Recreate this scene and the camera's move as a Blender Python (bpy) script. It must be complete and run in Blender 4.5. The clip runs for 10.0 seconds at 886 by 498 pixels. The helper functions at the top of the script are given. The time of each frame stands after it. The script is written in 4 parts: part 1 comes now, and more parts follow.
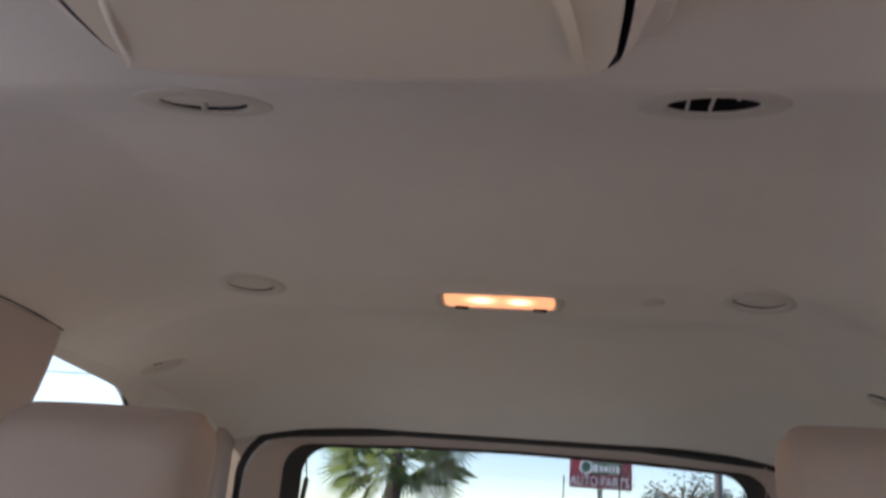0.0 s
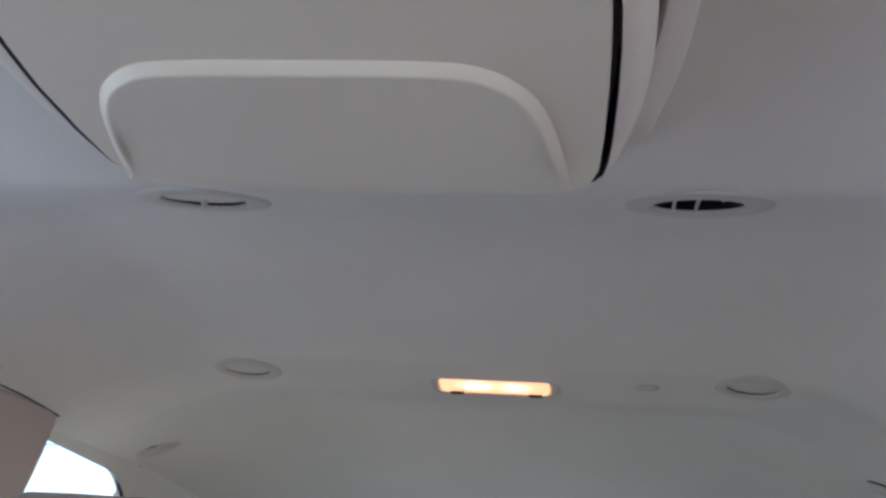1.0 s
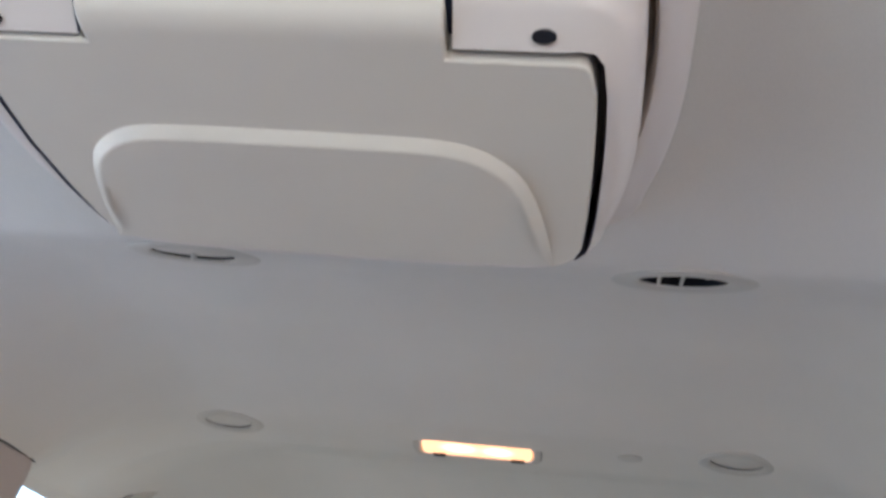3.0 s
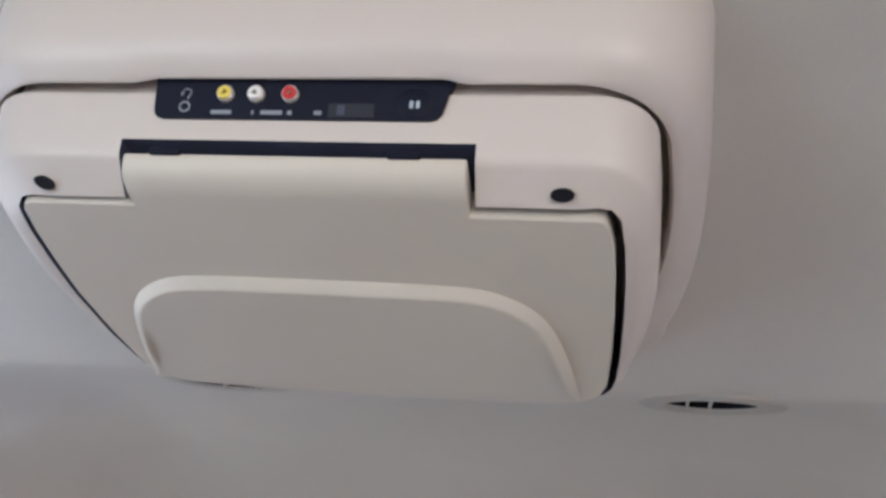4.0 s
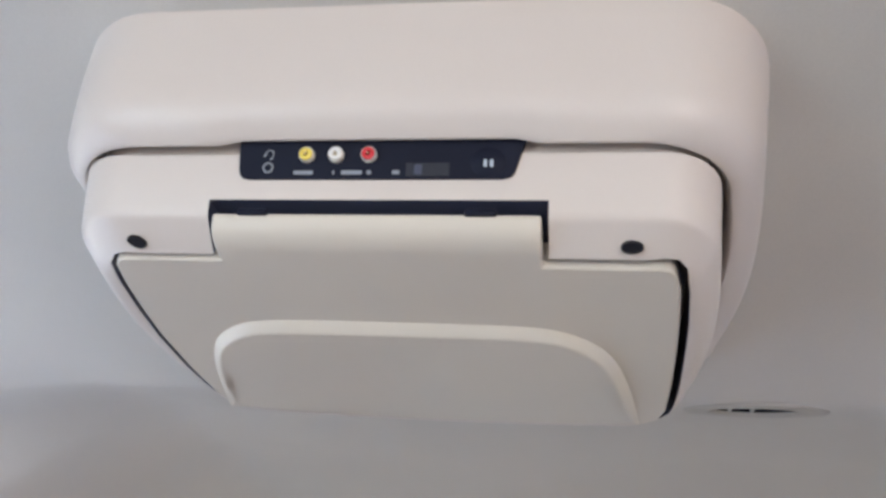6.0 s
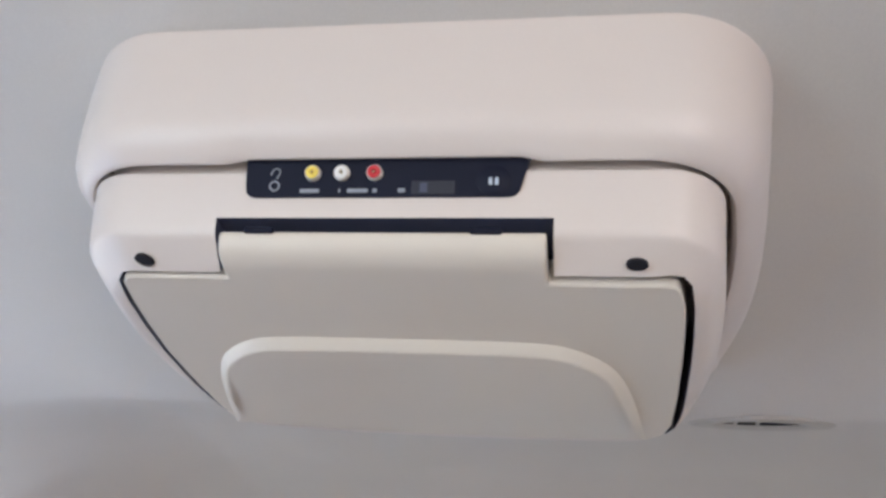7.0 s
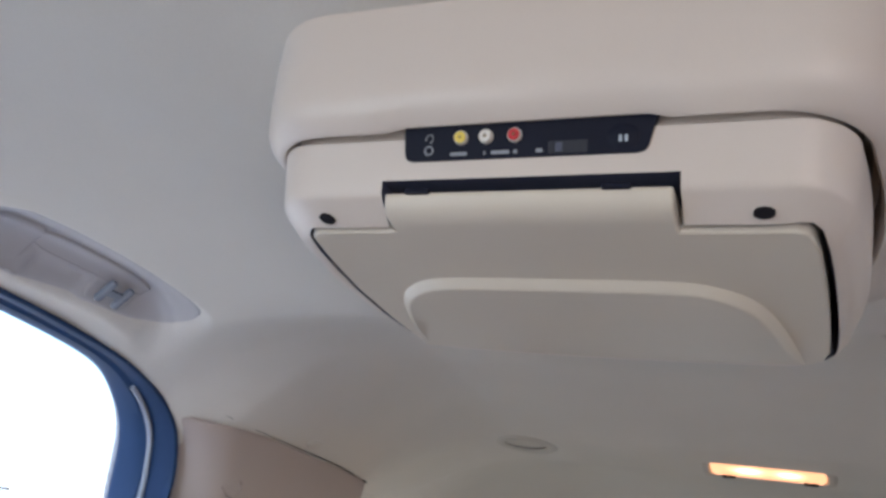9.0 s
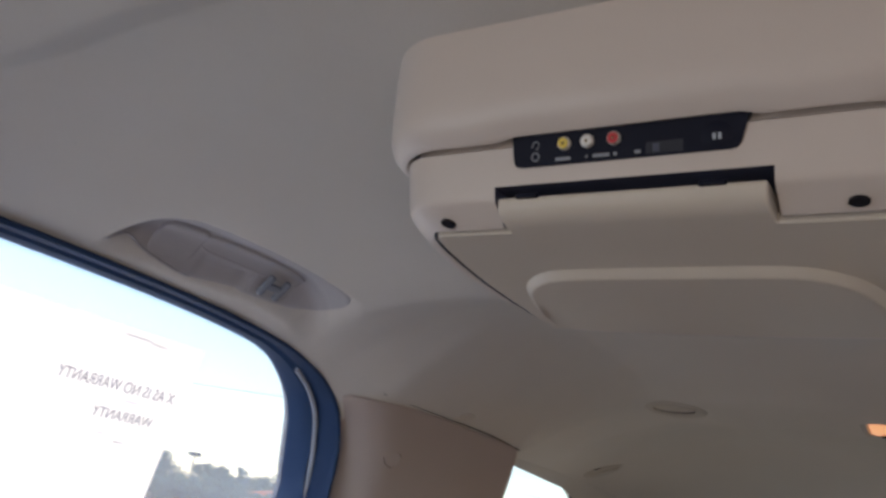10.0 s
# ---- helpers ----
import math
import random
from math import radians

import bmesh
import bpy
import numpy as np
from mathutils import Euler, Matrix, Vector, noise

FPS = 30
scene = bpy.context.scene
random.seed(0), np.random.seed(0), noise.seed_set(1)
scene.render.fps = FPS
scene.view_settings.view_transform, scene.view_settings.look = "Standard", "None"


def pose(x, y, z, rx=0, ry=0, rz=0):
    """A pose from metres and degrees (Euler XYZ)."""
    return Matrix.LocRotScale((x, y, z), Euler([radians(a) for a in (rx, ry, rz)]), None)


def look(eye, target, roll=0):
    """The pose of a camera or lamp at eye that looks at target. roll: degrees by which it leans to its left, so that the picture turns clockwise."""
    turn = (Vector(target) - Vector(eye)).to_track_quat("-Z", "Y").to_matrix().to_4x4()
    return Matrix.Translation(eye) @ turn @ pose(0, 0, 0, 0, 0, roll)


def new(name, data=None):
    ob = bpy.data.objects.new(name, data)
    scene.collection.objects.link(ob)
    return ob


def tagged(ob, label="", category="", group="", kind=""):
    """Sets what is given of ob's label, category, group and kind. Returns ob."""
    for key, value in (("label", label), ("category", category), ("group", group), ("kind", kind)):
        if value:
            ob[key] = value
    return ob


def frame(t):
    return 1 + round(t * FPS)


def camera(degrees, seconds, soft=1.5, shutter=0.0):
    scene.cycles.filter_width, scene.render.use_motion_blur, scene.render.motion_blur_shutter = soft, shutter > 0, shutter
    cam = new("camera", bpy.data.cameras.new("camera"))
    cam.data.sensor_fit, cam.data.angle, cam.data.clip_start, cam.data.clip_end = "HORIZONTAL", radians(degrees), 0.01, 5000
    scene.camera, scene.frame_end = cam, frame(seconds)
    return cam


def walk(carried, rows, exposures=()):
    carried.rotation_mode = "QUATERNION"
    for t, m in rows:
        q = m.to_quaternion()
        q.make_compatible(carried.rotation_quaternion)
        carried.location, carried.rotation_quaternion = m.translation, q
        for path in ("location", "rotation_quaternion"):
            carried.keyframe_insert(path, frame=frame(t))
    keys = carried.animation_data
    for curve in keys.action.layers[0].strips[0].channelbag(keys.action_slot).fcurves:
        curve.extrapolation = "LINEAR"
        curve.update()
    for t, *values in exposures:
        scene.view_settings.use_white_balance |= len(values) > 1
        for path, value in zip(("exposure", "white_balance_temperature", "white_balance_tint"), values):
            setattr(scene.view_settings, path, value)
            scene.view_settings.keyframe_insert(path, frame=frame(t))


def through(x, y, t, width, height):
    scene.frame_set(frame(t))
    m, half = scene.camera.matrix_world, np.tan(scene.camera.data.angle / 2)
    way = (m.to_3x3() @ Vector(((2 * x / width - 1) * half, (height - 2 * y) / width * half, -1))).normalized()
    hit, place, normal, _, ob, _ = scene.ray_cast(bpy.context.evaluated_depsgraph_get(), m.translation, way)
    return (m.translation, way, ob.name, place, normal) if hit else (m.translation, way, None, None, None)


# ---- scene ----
cam = camera(53.1, 10.0, soft=3.0, shutter=0.4)
PATH = [
    (0, (0.129, 0.144, 1.471), (-0.178, 2.027, 2.07), 4.7),
    (0.5, (0.133, 0.13, 1.48), (-0.17, 1.979, 2.181), 5.2),
    (1, (0.136, 0.124, 1.487), (-0.174, 1.953, 2.236), 4.9),
    (1.5, (0.137, 0.126, 1.485), (-0.162, 1.956, 2.235), 6.2),
    (2, (0.138, 0.129, 1.485), (-0.143, 1.971, 2.212), 7.0),
    (3.3, (0.144, 0.108, 1.499), (-0.175, 1.854, 2.419), 7.6),
    (3.5, (0.145, 0.102, 1.502), (-0.202, 1.822, 2.461), 7.8),
    (4, (0.144, 0.092, 1.506), (-0.225, 1.752, 2.559), 7.8),
    (4.5, (0.132, 0.084, 1.505), (-0.217, 1.752, 2.553), 7.9),
    (5, (0.127, 0.068, 1.513), (-0.3, 1.737, 2.529), 7.6),
    (5.5, (0.119, 0.055, 1.518), (-0.275, 1.738, 2.524), 6.6),
    (7, (0.118, 0.045, 1.522), (-0.285, 1.714, 2.547), 6.6),
    (7.5, (0.125, 0.042, 1.525), (-0.411, 1.645, 2.594), 8.6),
    (8, (0.138, 0.038, 1.533), (-0.37, 1.668, 2.574), 8.8),
    (8.5, (0.16, 0.017, 1.526), (-0.637, 1.656, 2.349), 12.0),
    (9, (0.177, 0.003, 1.538), (-0.722, 1.635, 2.265), 10.8),
    (9.5, (0.205, -0.019, 1.541), (-0.878, 1.54, 2.171), 11.2),
    (10, (0.219, -0.029, 1.549), (-0.974, 1.465, 2.137), 10.5),
]
EXPOSURES = [(0, 0.52, 7700, 23), (.5, 0.94, 6300, 10), (1.2, 1.06, 6250, 10), (2, 1.13, 6650, 12), (3.5, 1.58, 6400, 10), (4, 1.36, 6800, 12), (4.5, 1.41, 6850, 12), (5.5, 1.55, 6750, 11), (7, 1.57, 6800, 13), (7.5, 1.61, 6800, 12), (8.2, 1.62, 6800, 12), (9, 1.04, 6900, 13), (9.5, 0.52, 7050, 14), (10, 0.11, 7500, 18)]
walk(cam, [(t, look(eye, target, roll)) for t, eye, target, roll in PATH], EXPOSURES)

# ---- sky, sun ----
world = bpy.data.worlds.new("sky")
scene.world = world
world.use_nodes = True
wn = world.node_tree
sky = wn.nodes.new("ShaderNodeTexSky")
sky.sky_type, sky.sun_disc = "NISHITA", False
sky.sun_elevation, sky.sun_rotation = radians(47), radians(258.7)
sky.ozone_density, sky.dust_density, sky.altitude = 5.0, 0.2, 300
wn.links.new(sky.outputs[0], wn.nodes["Background"].inputs[0])
wn.nodes["Background"].inputs[1].default_value = 0.25
sun_data = bpy.data.lights.new("sun", "SUN")
sun_data.energy, sun_data.angle, sun_data.color = 4.3, radians(0.6), (1.0, 0.95, 0.88)
sun = new("sun", sun_data)
sun.matrix_world = look((-20, -4, 22), (0, 0, 0))
# daylight that the windscreen lets in
front_light = bpy.data.lights.new("windscreen_daylight", "AREA")
front_light.shape, front_light.size, front_light.size_y, front_light.energy, front_light.color = "RECTANGLE", 1.30, .46, 1.05, (0.95, 0.98, 1.0)
new("windscreen_daylight", front_light).matrix_world = look((0, -1.36, 1.50), (0, .2, 1.80))
# daylight through the front passenger's window
side_light = bpy.data.lights.new("side_daylight", "AREA")
side_light.shape, side_light.size, side_light.size_y, side_light.energy, side_light.color = "RECTANGLE", .70, .55, 2.9, (0.66, 0.84, 1.0)
new("side_daylight", side_light).matrix_world = look((-.78, -.56, 1.44), (-.15, .15, 1.82))
# sky light through the left rear door's window
door_light = bpy.data.lights.new("door_daylight", "AREA")
door_light.shape, door_light.size, door_light.size_y, door_light.energy, door_light.color = "RECTANGLE", .80, .26, 0.58, (0.16, 0.44, 1.0)
new("door_daylight", door_light).matrix_world = look((-.79, .37, 1.28), (-.50, .37, 1.85))
# daylight through the right rear door's window
right_light = bpy.data.lights.new("right_door_daylight", "AREA")
right_light.shape, right_light.size, right_light.size_y, right_light.energy, right_light.color = "RECTANGLE", .80, .40, 0.18, (1.0, 0.85, 0.89)
new("right_door_daylight", right_light).matrix_world = look((.78, .42, 1.50), (0, .42, 1.70))
# sky light through the rear hatch window
rear_light = bpy.data.lights.new("hatch_daylight", "AREA")
rear_light.shape, rear_light.size, rear_light.size_y, rear_light.energy, rear_light.color = "RECTANGLE", 1.0, .20, 0.42, (0.55, 0.80, 1.0)
new("hatch_daylight", rear_light).matrix_world = look((0, 2.19, 1.30), (0, 1.45, 1.80))
# daylight through the rear side windows
for side, power in ((-1, 0.16), (1, 0.03)):
    quarter_light = bpy.data.lights.new("quarter_daylight", "AREA")
    quarter_light.shape, quarter_light.size, quarter_light.size_y, quarter_light.energy, quarter_light.color = "RECTANGLE", .42, .30, power, (0.80, 0.92, 1.0)
    new("quarter_daylight", quarter_light).matrix_world = look((side * .69, 1.45, 1.42), (0, 1.0, 1.82))
# daylight through the driver's window
driver_light = bpy.data.lights.new("driver_side_daylight", "AREA")
driver_light.shape, driver_light.size, driver_light.size_y, driver_light.energy, driver_light.color = "RECTANGLE", .70, .55, 2.9, (1.0, 0.94, 0.97)
new("driver_side_daylight", driver_light).matrix_world = look((.77, -.52, 1.44), (.1, .15, 1.82))


# ---- materials ----
def material(name, color, rough=0.5, metal=0.0, vary=0.08, scale=6.0, fine=0.05, fine_scale=900.0, bump=0.0, bump_scale=900.0, sheen=0.0, coat=0.0, spec=0.5):
    m = bpy.data.materials.new(name)
    m.use_nodes = True
    nt = m.node_tree
    b = nt.nodes["Principled BSDF"]
    tc = nt.nodes.new("ShaderNodeTexCoord")
    big, small = nt.nodes.new("ShaderNodeTexNoise"), nt.nodes.new("ShaderNodeTexNoise")
    big.inputs["Scale"].default_value, big.inputs["Detail"].default_value = scale, 4
    small.inputs["Scale"].default_value, small.inputs["Detail"].default_value = fine_scale, 2
    mix = nt.nodes.new("ShaderNodeMath")
    mix.operation = "MULTIPLY_ADD"
    mix.inputs[1].default_value = vary * 2
    add = nt.nodes.new("ShaderNodeMath")
    add.operation = "MULTIPLY_ADD"
    add.inputs[1].default_value, add.inputs[2].default_value = fine * 2, 1 - vary - fine
    hsv = nt.nodes.new("ShaderNodeHueSaturation")
    hsv.inputs["Color"].default_value = (*color, 1)
    for n in (big, small):
        nt.links.new(tc.outputs["Object"], n.inputs["Vector"])
    nt.links.new(small.outputs["Fac"], add.inputs[0])
    nt.links.new(big.outputs["Fac"], mix.inputs[0])
    nt.links.new(add.outputs[0], mix.inputs[2])
    nt.links.new(mix.outputs[0], hsv.inputs["Value"])
    nt.links.new(hsv.outputs[0], b.inputs["Base Color"])
    b.inputs["Roughness"].default_value, b.inputs["Metallic"].default_value = rough, metal
    b.inputs["Sheen Weight"].default_value, b.inputs["Coat Weight"].default_value = sheen, coat
    b.inputs["Specular IOR Level"].default_value = spec
    if bump:
        grain = nt.nodes.new("ShaderNodeTexNoise")
        grain.inputs["Scale"].default_value, grain.inputs["Detail"].default_value = bump_scale, 3
        bp = nt.nodes.new("ShaderNodeBump")
        bp.inputs["Strength"].default_value, bp.inputs["Distance"].default_value = bump, 0.0006
        nt.links.new(tc.outputs["Object"], grain.inputs["Vector"])
        nt.links.new(grain.outputs["Fac"], bp.inputs["Height"])
        nt.links.new(bp.outputs[0], b.inputs["Normal"])
    return m


FABRIC = material("headliner_fabric", (0.605, 0.580, 0.535), 0.95, vary=0.07, scale=5, fine=0.06, fine_scale=700, bump=0.5, bump_scale=1100, sheen=0.15, spec=0.2)
SHELL = material("cashmere_plastic", (0.635, 0.568, 0.515), 0.36, vary=0.025, scale=9, fine=0.02, bump=0.12, bump_scale=1500)
# The body's plastic again, with warm bounce from below put into the colour.
LID_BOUNCE = material("bounce_lit_lid_plastic", (0.625, 0.570, 0.488), 0.40, vary=0.03, scale=9, fine=0.02, bump=0.12, bump_scale=1500)
# Handle plastic with the scoop's shade put into its colour.
SHADED_HANDLE = material("shaded_handle_plastic", (0.405, 0.395, 0.405), 0.6, vary=0.05, scale=12, fine=0.03, bump=0.2, bump_scale=1300)
TRIM = material("trim_plastic", (0.42, 0.355, 0.325), 0.62, vary=0.05, scale=5, fine=0.03, bump=0.2, bump_scale=1200)
FLAP = material("vent_flap_plastic", (0.56, 0.53, 0.48), 0.55, vary=0.04, scale=25, fine=0.02, bump=0.15, bump_scale=1500)
# The flap's plastic, darkened to carry the contact shadow round the bezels.
BEZEL = material("shaded_vent_plastic", (0.49, 0.465, 0.42), 0.55, vary=0.04, scale=25, fine=0.02, bump=0.15, bump_scale=1500)
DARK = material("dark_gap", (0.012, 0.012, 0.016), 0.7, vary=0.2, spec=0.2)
PANEL = material("black_panel", (0.011, 0.013, 0.025), 0.5, vary=0.1, scale=40, fine=0.05, spec=0.12)
SLOT = material("slot_plastic", (0.052, 0.060, 0.100), 0.35, vary=0.12, scale=60)
GREY = material("printed_grey", (0.27, 0.30, 0.34), 0.5, vary=0.05)
FAINT = material("faint_print", (0.0115, 0.0138, 0.0255), 0.55, vary=0.2, scale=200)
MARK = material("white_print", (0.46, 0.53, 0.60), 0.5, vary=0.04)
RIM = material("jack_rim", (0.80, 0.76, 0.70), 0.3, metal=0.35, vary=0.05)
YELLOW = material("yellow_plastic", (0.84, 0.66, 0.12), 0.35, vary=0.05)
WHITE = material("white_plastic", (0.82, 0.81, 0.78), 0.35, vary=0.04)
RED = material("red_plastic", (0.62, 0.03, 0.04), 0.35, vary=0.05)
METAL = material("jack_metal", (0.78, 0.72, 0.6), 0.25, metal=1.0, vary=0.05)
PAINT = material("blue_car_paint", (0.026, 0.068, 0.16), 0.5, vary=0.1, scale=4, fine=0.03, spec=0.25)
RUBBER = material("rubber_seal", (0.019, 0.050, 0.125), 0.6, vary=0.15, scale=12, spec=0.2)
CLIP = material("clip_plastic", (0.25, 0.29, 0.35), 0.22, vary=0.08, scale=60)
STRIP = material("light_strip", (0.42, 0.47, 0.55), 0.35, vary=0.08, scale=20)
BLACK = material("black_rubber", (0.012, 0.012, 0.014), 0.55, vary=0.15, scale=12)
LEATHER = material("tan_leather", (0.29, 0.222, 0.19), 0.68, vary=0.07, scale=7, fine=0.05, fine_scale=400, bump=0.35, bump_scale=420)
LOWER = material("lower_panel_plastic", (0.15, 0.11, 0.072), 0.6, vary=0.06, scale=5, fine=0.03, bump=0.2)
BOUNCE_TAN = material("bounce_carpet", (0.36, 0.27, 0.17), 0.95, vary=0.12, scale=8, fine=0.15, fine_scale=500, bump=0.6)
CARPET = material("carpet", (0.075, 0.05, 0.026), 0.95, vary=0.12, scale=8, fine=0.15, fine_scale=500, bump=0.6)
STEEL = material("steel_post", (0.6, 0.6, 0.6), 0.3, metal=1.0)


def lens_material():
    """A lit lens: two bulbs show through it, brightest before each bulb."""
    m = material("lamp_lens", (1.0, 0.6, 0.35), 0.4)
    nt = m.node_tree
    b = nt.nodes["Principled BSDF"]
    tc = nt.nodes.new("ShaderNodeTexCoord")
    spots = []
    for x, y, sx, sy in ((-.026, .003, 26, 62), (.031, .002, 30, 66)):
        mp = nt.nodes.new("ShaderNodeMapping")
        mp.vector_type = "TEXTURE"
        mp.inputs["Location"].default_value = (x, y, .004)
        mp.inputs["Scale"].default_value = (1 / sx, 1 / sy, .05)
        g = nt.nodes.new("ShaderNodeTexGradient")
        g.gradient_type = "QUADRATIC_SPHERE"
        nt.links.new(tc.outputs["Object"], mp.inputs["Vector"])
        nt.links.new(mp.outputs[0], g.inputs["Vector"])
        spots.append(g.outputs["Fac"])
    both = nt.nodes.new("ShaderNodeMath")
    both.operation = "ADD"
    nt.links.new(spots[0], both.inputs[0])
    nt.links.new(spots[1], both.inputs[1])
    level = nt.nodes.new("ShaderNodeMath")
    level.operation = "MULTIPLY_ADD"
    level.inputs[1].default_value, level.inputs[2].default_value = 2.2, 0.62
    nt.links.new(both.outputs[0], level.inputs[0])
    tint = nt.nodes.new("ShaderNodeMix")
    tint.data_type = "RGBA"
    tint.inputs["A"].default_value, tint.inputs["B"].default_value = (1.0, 0.50, 0.26, 1), (1.0, 0.86, 0.64, 1)
    nt.links.new(both.outputs[0], tint.inputs["Factor"])
    nt.links.new(tint.outputs["Result"], b.inputs["Emission Color"])
    nt.links.new(level.outputs[0], b.inputs["Emission Strength"])
    return m


LENS = lens_material()
ASPHALT = material("asphalt", (0.105, 0.083, 0.056), 0.9, vary=0.2, scale=0.4, fine=0.2, fine_scale=60)
BARK = material("bark", (0.16, 0.12, 0.09), 0.9, vary=0.3, scale=12, fine=0.2, fine_scale=80)


def leaf_material(name, color, through, vary, scale):
    """A leaf: it reflects some light and lets some through."""
    m = material(name, color, 0.6, vary=vary, scale=scale, fine=0.2, fine_scale=20)
    nt = m.node_tree
    tr, mix = nt.nodes.new("ShaderNodeBsdfTranslucent"), nt.nodes.new("ShaderNodeMixShader")
    tr.inputs[0].default_value = (*through, 1)
    mix.inputs[0].default_value = 0.45
    nt.links.new(nt.nodes["Principled BSDF"].outputs[0], mix.inputs[1])
    nt.links.new(tr.outputs[0], mix.inputs[2])
    nt.links.new(mix.outputs[0], nt.nodes["Material Output"].inputs[0])
    return m


FROND = leaf_material("palm_leaf", (0.27, 0.34, 0.17), (0.36, 0.48, 0.16), 0.3, 3)
LEAF = leaf_material("tree_leaf", (0.10, 0.145, 0.14), (0.20, 0.30, 0.29), 0.45, 1.2)
LEAF_PALE = leaf_material("dry_leaf", (0.18, 0.19, 0.12), (0.24, 0.26, 0.14), 0.35, 1.2)
POLE = material("weathered_wood", (0.20, 0.17, 0.15), 0.9, vary=0.2, scale=8, fine=0.2)
SIGN_RED = material("sign_red", (0.28, 0.03, 0.045), 0.5, vary=0.12, scale=3)
SIGN_WHITE = material("sign_white", (0.75, 0.74, 0.72), 0.5, vary=0.06)
SIGN_GREEN = material("sign_green", (0.03, 0.16, 0.09), 0.5, vary=0.1)
ROOF_RED = material("terracotta_roof", (0.42, 0.16, 0.10), 0.8, vary=0.2, scale=2)
STUCCO = material("stucco", (0.62, 0.55, 0.47), 0.85, vary=0.1, scale=1)


def glass_material(name, tint, haze=0.0):
    m = bpy.data.materials.new(name)
    m.use_nodes = True
    nt = m.node_tree
    nt.nodes.clear()
    out, mix = nt.nodes.new("ShaderNodeOutputMaterial"), nt.nodes.new("ShaderNodeMixShader")
    clear, gloss = nt.nodes.new("ShaderNodeBsdfTransparent"), nt.nodes.new("ShaderNodeBsdfGlossy")
    clear.inputs[0].default_value = (*tint, 1)
    gloss.inputs["Roughness"].default_value = 0.02
    mix.inputs[0].default_value = 0.05
    nt.links.new(clear.outputs[0], mix.inputs[1])
    nt.links.new(gloss.outputs[0], mix.inputs[2])
    # Haze over the view outside, put into the glass as an uneven bluish veil.
    film, veil = nt.nodes.new("ShaderNodeBsdfTranslucent"), nt.nodes.new("ShaderNodeMixShader")
    film.inputs[0].default_value = (0.74, 0.84, 0.95, 1)
    tc, spots, level = nt.nodes.new("ShaderNodeTexCoord"), nt.nodes.new("ShaderNodeTexNoise"), nt.nodes.new("ShaderNodeMapRange")
    spots.inputs["Scale"].default_value, spots.inputs["Detail"].default_value = 6, 4
    level.inputs["To Min"].default_value, level.inputs["To Max"].default_value = haze * .7, haze * 1.3
    nt.links.new(tc.outputs["Object"], spots.inputs["Vector"])
    nt.links.new(spots.outputs["Fac"], level.inputs["Value"])
    nt.links.new(level.outputs[0], veil.inputs[0])
    nt.links.new(mix.outputs[0], veil.inputs[1])
    nt.links.new(film.outputs[0], veil.inputs[2])
    nt.links.new(veil.outputs[0], out.inputs[0])
    return m


def paper_material(name, color, through):
    m = material(name, color, 0.9, vary=0.02)
    nt = m.node_tree
    tr, mix = nt.nodes.new("ShaderNodeBsdfTranslucent"), nt.nodes.new("ShaderNodeMixShader")
    tr.inputs[0].default_value = (*through, 1)
    mix.inputs[0].default_value = 0.8
    nt.links.new(nt.nodes["Principled BSDF"].outputs[0], mix.inputs[1])
    nt.links.new(tr.outputs[0], mix.inputs[2])
    nt.links.new(mix.outputs[0], nt.nodes["Material Output"].inputs[0])
    return m


GLASS = glass_material("window_glass", (0.92, 0.95, 0.945))
HAZY = glass_material("hazy_window_glass", (0.94, 0.955, 0.95), 0.115)
TINTED = glass_material("tinted_glass", (0.68, 0.74, 0.78))
PAPER = paper_material("notice_paper", (0.86, 0.86, 0.84), (0.95, 0.95, 0.94))
INK_FAINT = paper_material("faint_ink_showing_through", (0.72, 0.72, 0.76), (0.80, 0.80, 0.84))
INK = paper_material("ink_showing_through", (0.38, 0.38, 0.46), (0.43, 0.43, 0.51))


# ---- mesh helpers ----
def finish(me, mat, angle=35):
    for m in mat if isinstance(mat, (list, tuple)) else [mat]:
        me.materials.append(m)
    me.shade_smooth()
    me.set_sharp_from_angle(angle=radians(angle))
    return me


def mesh(name, verts, faces, mat, parent=None, label="", angle=35):
    me = bpy.data.meshes.new(name)
    me.from_pydata([tuple(map(float, v)) for v in verts], [], [tuple(f) for f in faces])
    me.update()
    ob = new(name, finish(me, mat, angle))
    ob.parent = parent
    return tagged(ob, label)


def part(name, bm, mat, parent=None, label="", angle=35):
    bmesh.ops.recalc_face_normals(bm, faces=bm.faces)
    me = bpy.data.meshes.new(name)
    bm.to_mesh(me)
    bm.free()
    ob = new(name, finish(me, mat, angle))
    ob.parent = parent
    return tagged(ob, label)


def thing(name, place, label, category, group="", kind=""):
    ob = new(name)
    ob.empty_display_size = 0.05
    ob.matrix_world = place
    return tagged(ob, label, category, group, kind)


def loft(rings, caps=(True, True), closed=True):
    """Skin a list of rings of equally many points."""
    bm = bmesh.new()
    rows = [[bm.verts.new(p) for p in r] for r in rings]
    n = len(rows[0])
    for a, b in zip(rows, rows[1:]):
        for i in range(n if closed else n - 1):
            j = (i + 1) % n
            bm.faces.new((a[i], a[j], b[j], b[i]))
    if caps[0]:
        bm.faces.new(rows[0][::-1])
    if caps[1]:
        bm.faces.new(rows[-1])
    bmesh.ops.recalc_face_normals(bm, faces=bm.faces)
    return bm


